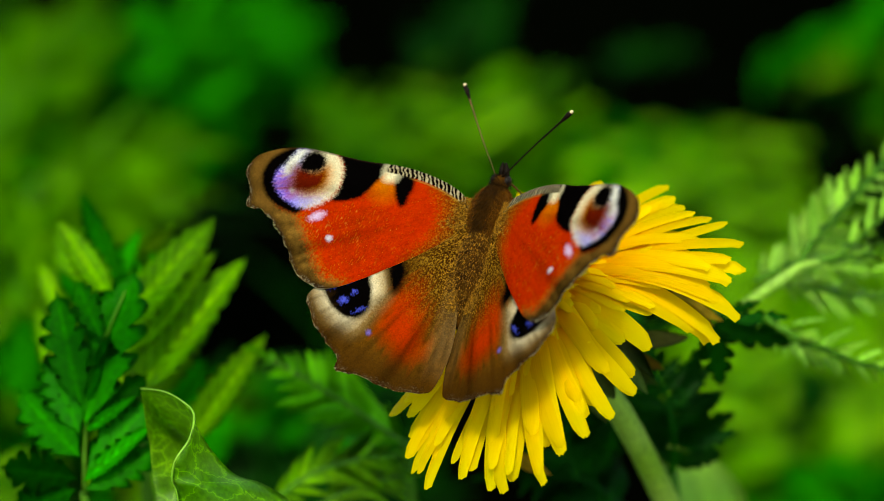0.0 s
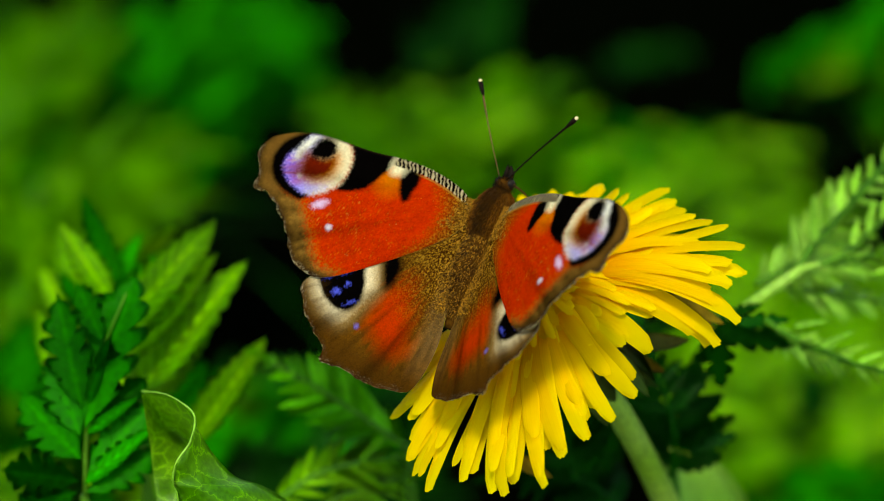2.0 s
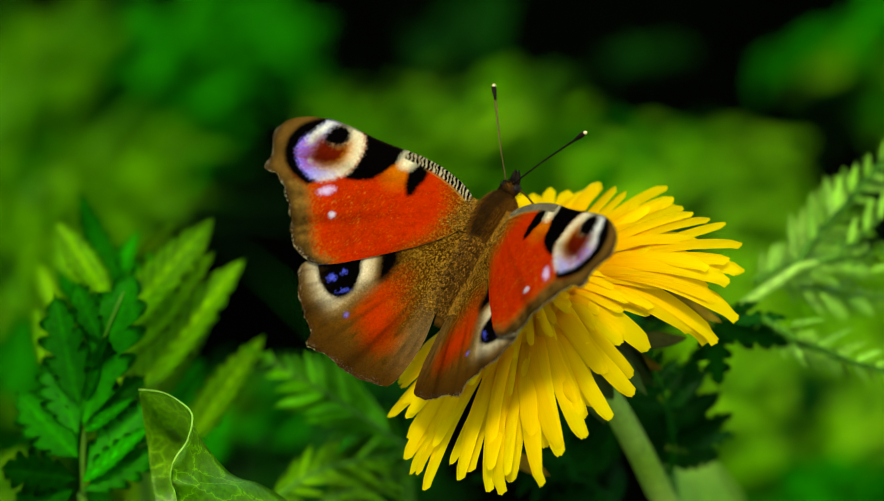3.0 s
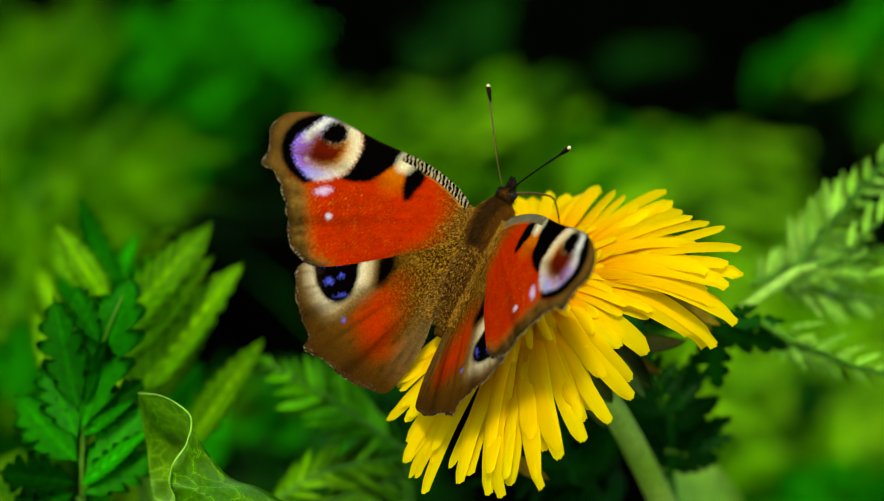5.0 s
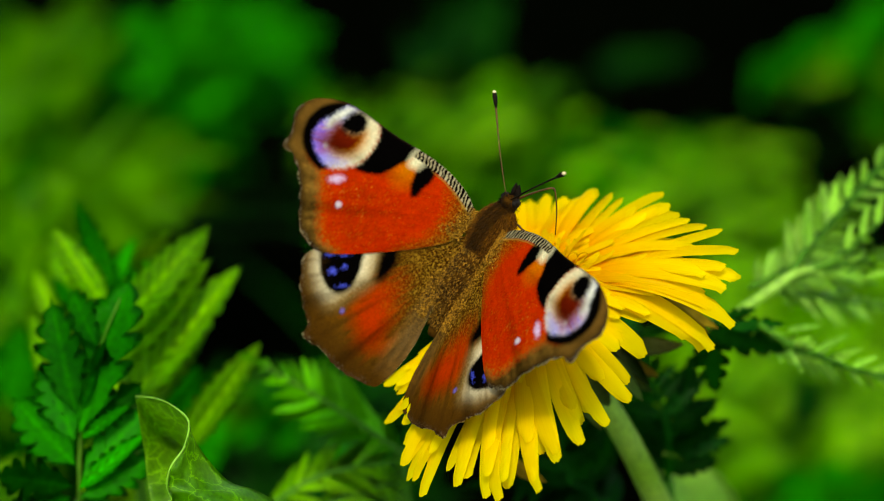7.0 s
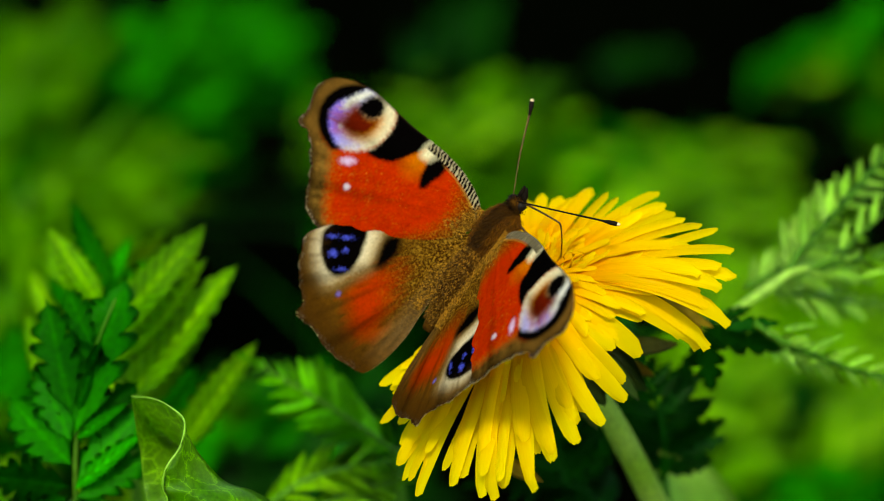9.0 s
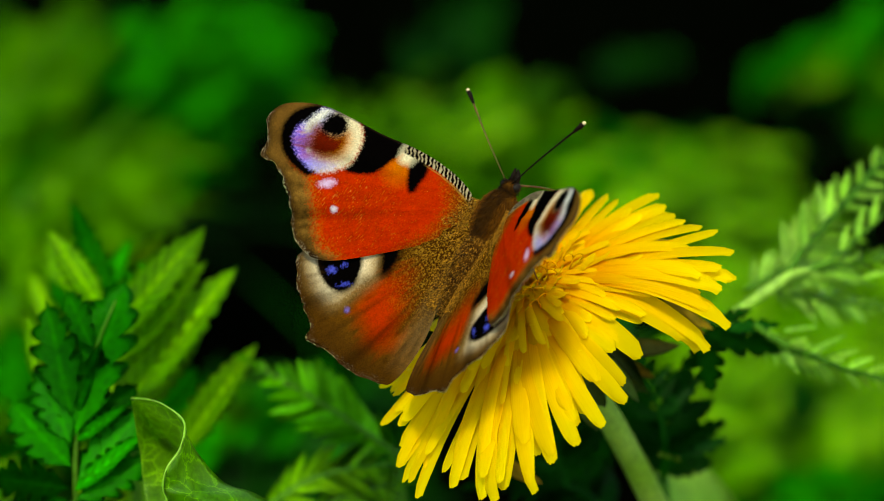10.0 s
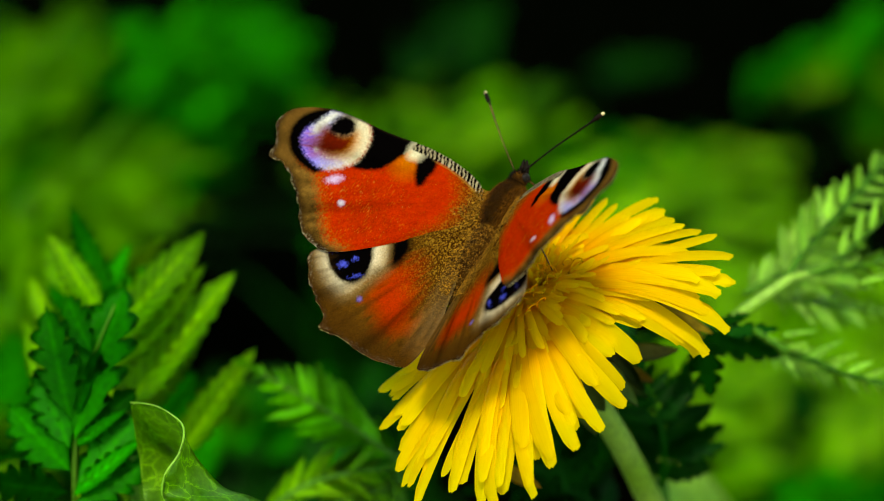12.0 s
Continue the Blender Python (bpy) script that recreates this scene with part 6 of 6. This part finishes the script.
    walk(WINGS["hr"], [
        (0, pose(0.00010, -0.00114, -0.00058, -0.3, -23.3, 2.3)),
        (0.5, pose(0.00010, -0.00114, -0.00058, 0.5, -26.7, 3.1)),
        (1, pose(0.00010, -0.00114, -0.00058, -0.3, -26.3, 3.3)),
        (1.5, pose(0.00010, -0.00114, -0.00058, -2.5, -26.1, 5.8)),
        (2, pose(0.00010, -0.00114, -0.00058, -3.1, -23.7, 6.4)),
        (2.5, pose(0.00010, -0.00114, -0.00058, -3.5, -29.4, 8.0)),
        (3, pose(0.00010, -0.00114, -0.00058, -3.3, -28.3, 7.4)),
        (3.2, pose(0.00010, -0.00114, -0.00058, -7.6, -30.5, 8.9)),
        (4.8, pose(0.00010, -0.00114, -0.00058, -5.5, -29.9, 6.8)),
        (5, pose(0.00010, -0.00114, -0.00058, -4.0, -29.7, 8.9)),
        (5.2, pose(0.00010, -0.00114, -0.00058, -4.0, -21.6, 8.1)),
        (5.5, pose(0.00010, -0.00114, -0.00058, -4.7, -18.1, 7.0)),
        (6, pose(0.00010, -0.00114, -0.00058, -3.2, -20.3, 6.5)),
        (6.5, pose(0.00010, -0.00114, -0.00058, -7.4, -24.6, 12.0)),
        (7, pose(0.00010, -0.00114, -0.00058, -4.1, -21.4, 8.2)),
        (7.2, pose(0.00010, -0.00114, -0.00058, -4.9, -13.9, 4.4)),
        (8.8, pose(0.00010, -0.00114, -0.00058, -4.3, -25.5, 4.1)),
        (9, pose(0.00010, -0.00114, -0.00058, -2.5, -29.0, 8.7)),
        (9.2, pose(0.00010, -0.00114, -0.00058, -5.7, -17.2, 8.2)),
        (9.5, pose(0.00010, -0.00114, -0.00058, -5.1, -22.9, 9.9)),
        (9.7, pose(0.00010, -0.00114, -0.00058, -6.1, -27.0, 8.6)),
        (10, pose(0.00010, -0.00114, -0.00058, -7.4, -31.9, 7.0)),
        (10.2, pose(0.00010, -0.00114, -0.00058, -6.7, -24.7, 7.6)),
        (10.5, pose(0.00010, -0.00114, -0.00058, -5.9, -16.0, 8.4)),
        (10.8, pose(0.00010, -0.00114, -0.00058, -8.9, -25.4, 9.0)),
        (11, pose(0.00010, -0.00114, -0.00058, -9.6, -27.8, 9.1)),
        (11.2, pose(0.00010, -0.00114, -0.00058, -6.9, -27.6, 8.9)),
        (11.5, pose(0.00010, -0.00114, -0.00058, -3.5, -27.4, 8.6)),
        (12, pose(0.00010, -0.00114, -0.00058, -6.8, -24.7, 4.9)),
    ])
    walk(WINGS["pu"], [
        (0, pose(0.00020, 0.00580, -0.00080, -92.8, -2.9, -0.3)),
        (4.8, pose(0.00020, 0.00580, -0.00080, -92.8, -2.9, -0.3)),
        (5, pose(0.00020, 0.00580, -0.00080, -62.3, -23.1, -15.4)),
        (5.2, pose(0.00020, 0.00580, -0.00080, -7.4, -11.0, -102.5)),
        (5.5, pose(0.00020, 0.00580, -0.00080, -12.3, -10.7, -109.3)),
        (5.8, pose(0.00020, 0.00580, -0.00080, 0.2, -11.2, -99.5)),
        (6, pose(0.00020, 0.00580, -0.00080, 0.8, -11.2, -83.4)),
        (6.3, pose(0.00020, 0.00580, -0.00080, -4.0, -9.8, -59.4)),
        (6.6, pose(0.00020, 0.00580, -0.00080, -9.5, -11.3, -86.1)),
        (6.8, pose(0.00020, 0.00580, -0.00080, -34.4, -10.9, -104.9)),
        (7, pose(0.00020, 0.00580, -0.00080, 4.5, -8.3, -47.2)),
        (7.2, pose(0.00020, 0.00580, -0.00080, -3.8, -10.0, -118.0)),
        (8.8, pose(0.00020, 0.00580, -0.00080, -13.2, -11.3, -87.9)),
        (9, pose(0.00020, 0.00580, -0.00080, -14.9, -11.0, -76.9)),
        (9.2, pose(0.00020, 0.00580, -0.00080, -11.0, -10.9, -74.4)),
        (9.4, pose(0.00020, 0.00580, -0.00080, -11.8, -9.3, -55.3)),
        (9.5, pose(0.00020, 0.00580, -0.00080, 22.6, -11.2, -80.6)),
        (9.7, pose(0.00020, 0.00580, -0.00080, 20.4, -10.6, -69.2)),
        (10, pose(0.00020, 0.00580, -0.00080, -62.3, -23.1, -15.4)),
        (10.3, pose(0.00020, 0.00580, -0.00080, -92.8, -2.9, -0.3)),
        (12, pose(0.00020, 0.00580, -0.00080, -92.8, -2.9, -0.3)),
    ])
    walk(WINGS["pl"], [
        (0, pose(0.00000, 0.00600, 0.00000, -46.2, -0.4, 2.9)),
        (4.8, pose(0.00000, 0.00600, 0.00000, -46.2, -0.4, 2.9)),
        (5, pose(0.00000, 0.00600, 0.00000, -63.4, -0.0, -0.0)),
        (5.2, pose(0.00000, 0.00600, 0.00000, -85.8, -18.3, -0.0)),
        (5.5, pose(-0.00000, 0.00600, 0.00000, -75.8, -18.3, 0.0)),
        (5.8, pose(0.00000, 0.00600, 0.00000, -104.0, -2.6, -0.0)),
        (6, pose(0.00000, 0.00600, 0.00000, -101.8, -9.7, 0.0)),
        (6.3, pose(0.00000, 0.00600, -0.00000, -105.5, -28.9, 0.0)),
        (6.6, pose(-0.00000, 0.00600, 0.00000, -102.4, -12.3, -0.0)),
        (6.8, pose(0.00000, 0.00600, -0.00000, -62.1, -22.3, 0.0)),
        (7, pose(0.00000, 0.00600, -0.00000, -112.2, -47.3, 0.0)),
        (7.2, pose(-0.00000, 0.00600, 0.00000, -75.5, -20.2, 0.0)),
        (8.8, pose(-0.00000, 0.00600, 0.00000, -78.8, -23.4, 0.0)),
        (9, pose(0.00000, 0.00600, 0.00000, -83.3, -27.5, 0.0)),
        (9.2, pose(0.00000, 0.00600, 0.00000, -88.6, -19.6, 0.0)),
        (9.4, pose(0.00000, 0.00600, -0.00000, -91.7, -43.7, 0.0)),
        (9.5, pose(-0.00000, 0.00600, -0.00000, -96.8, -18.5, -0.0)),
        (9.7, pose(-0.00000, 0.00600, 0.00000, -127.6, -12.5, 0.0)),
        (10, pose(0.00000, 0.00600, 0.00000, -63.4, -0.0, -0.0)),
        (10.3, pose(0.00000, 0.00600, 0.00000, -46.2, -0.4, 2.9)),
        (12, pose(0.00000, 0.00600, 0.00000, -46.2, -0.4, 2.9)),
    ])
    walk(WINGS["al"], [
        (0, pose(-0.00055, 0.00560, 0.00060, 12.2, -8.9, 31.6)),
        (0.5, pose(-0.00055, 0.00560, 0.00060, 15.0, -9.2, 32.5)),
        (1, pose(-0.00055, 0.00560, 0.00060, 11.4, -8.9, 31.4)),
        (1.5, pose(-0.00055, 0.00560, 0.00060, 14.6, -8.2, 28.7)),
        (2, pose(-0.00055, 0.00560, 0.00060, 15.5, -8.0, 28.0)),
        (2.5, pose(-0.00055, 0.00560, 0.00060, 16.0, -8.3, 29.2)),
        (3, pose(-0.00055, 0.00560, 0.00060, 10.3, -9.5, 33.8)),
        (3.2, pose(-0.00055, 0.00560, 0.00060, 13.6, -8.5, 30.0)),
        (4.8, pose(-0.00055, 0.00560, 0.00060, 16.0, -8.2, 28.8)),
        (5, pose(-0.00055, 0.00560, 0.00060, 16.1, -8.6, 30.2)),
        (5.2, pose(-0.00055, 0.00560, 0.00060, 12.8, -8.2, 28.6)),
        (5.5, pose(-0.00055, 0.00560, 0.00060, 11.5, -9.0, 31.7)),
        (6, pose(-0.00055, 0.00560, 0.00060, 11.7, -9.8, 35.3)),
        (6.5, pose(-0.00055, 0.00560, 0.00060, 13.3, -9.9, 35.6)),
        (7, pose(-0.00055, 0.00560, 0.00060, 10.5, -10.6, 38.5)),
        (7.2, pose(-0.00055, 0.00560, 0.00060, 10.4, -13.0, 38.8)),
        (8.8, pose(-0.00055, 0.00560, 0.00060, 10.4, -12.3, 37.2)),
        (9, pose(-0.00055, 0.00560, 0.00060, -3.3, -10.2, 36.7)),
        (9.2, pose(-0.00055, 0.00560, 0.00060, -67.7, -11.1, 40.6)),
        (9.5, pose(-0.00055, 0.00560, 0.00060, 16.7, -12.8, 49.0)),
        (9.7, pose(-0.00055, 0.00560, 0.00060, 15.9, -13.2, 47.2)),
        (10, pose(-0.00055, 0.00560, 0.00060, 14.9, -13.7, 44.9)),
        (10.2, pose(-0.00055, 0.00560, 0.00060, 14.2, -12.9, 44.7)),
        (10.5, pose(-0.00055, 0.00560, 0.00060, 13.4, -11.9, 44.5)),
        (10.8, pose(-0.00055, 0.00560, 0.00060, 11.9, -13.7, 46.0)),
        (11, pose(-0.00055, 0.00560, 0.00060, 11.5, -14.2, 46.4)),
        (11.2, pose(-0.00055, 0.00560, 0.00060, 11.6, -12.9, 44.2)),
        (11.5, pose(-0.00055, 0.00560, 0.00060, 11.7, -11.3, 41.6)),
        (12, pose(-0.00055, 0.00560, 0.00060, 9.7, -13.0, 42.5)),
    ])
    walk(WINGS["ar"], [
        (0, pose(0.00055, 0.00560, 0.00060, 23.8, 12.4, -47.3)),
        (0.5, pose(0.00055, 0.00560, 0.00060, 19.4, 12.1, -45.5)),
        (1, pose(0.00055, 0.00560, 0.00060, 17.1, 12.1, -45.4)),
        (1.5, pose(0.00055, 0.00560, 0.00060, 18.8, 12.0, -44.9)),
        (2, pose(0.00055, 0.00560, 0.00060, 20.2, 11.9, -44.5)),
        (2.5, pose(0.00055, 0.00560, 0.00060, 25.4, 11.8, -44.2)),
        (3, pose(0.00055, 0.00560, 0.00060, 22.9, 11.8, -44.3)),
        (3.2, pose(0.00055, 0.00560, 0.00060, 20.2, 11.0, -40.3)),
        (4.8, pose(0.00055, 0.00560, 0.00060, 25.0, 11.8, -44.0)),
        (5, pose(0.00055, 0.00560, 0.00060, 27.1, 12.2, -46.0)),
        (5.2, pose(0.00055, 0.00560, 0.00060, 27.7, 11.6, -43.3)),
        (5.5, pose(0.00055, 0.00560, 0.00060, 27.4, 11.4, -42.2)),
        (6, pose(0.00055, 0.00560, 0.00060, 30.4, 11.0, -40.5)),
        (6.5, pose(0.00055, 0.00560, 0.00060, 20.9, 11.9, -44.5)),
        (7, pose(0.00055, 0.00560, 0.00060, 31.9, 12.1, -45.6)),
        (7.2, pose(0.00055, 0.00560, 0.00060, 32.9, 15.3, -40.0)),
        (8.8, pose(0.00055, 0.00560, 0.00060, 25.7, 12.2, -48.9)),
        (9, pose(0.00055, 0.00560, 0.00060, -20.3, 15.6, -68.3)),
        (9.2, pose(0.00055, 0.00560, 0.00060, -11.0, 16.6, -82.6)),
        (9.5, pose(0.00055, 0.00560, 0.00060, 14.8, 9.7, -34.6)),
        (9.7, pose(0.00055, 0.00560, 0.00060, 17.2, 9.5, -36.4)),
        (10, pose(0.00055, 0.00560, 0.00060, 20.2, 9.3, -38.5)),
        (10.2, pose(0.00055, 0.00560, 0.00060, 18.5, 9.9, -38.8)),
        (10.5, pose(0.00055, 0.00560, 0.00060, 16.5, 10.7, -39.1)),
        (10.8, pose(0.00055, 0.00560, 0.00060, 18.7, 9.2, -34.5)),
        (11, pose(0.00055, 0.00560, 0.00060, 19.3, 8.8, -33.3)),
        (11.2, pose(0.00055, 0.00560, 0.00060, 18.6, 9.6, -35.7)),
        (11.5, pose(0.00055, 0.00560, 0.00060, 17.7, 10.6, -38.7)),
        (12, pose(0.00055, 0.00560, 0.00060, 9.0, 11.0, -44.0)),
    ])


motions()
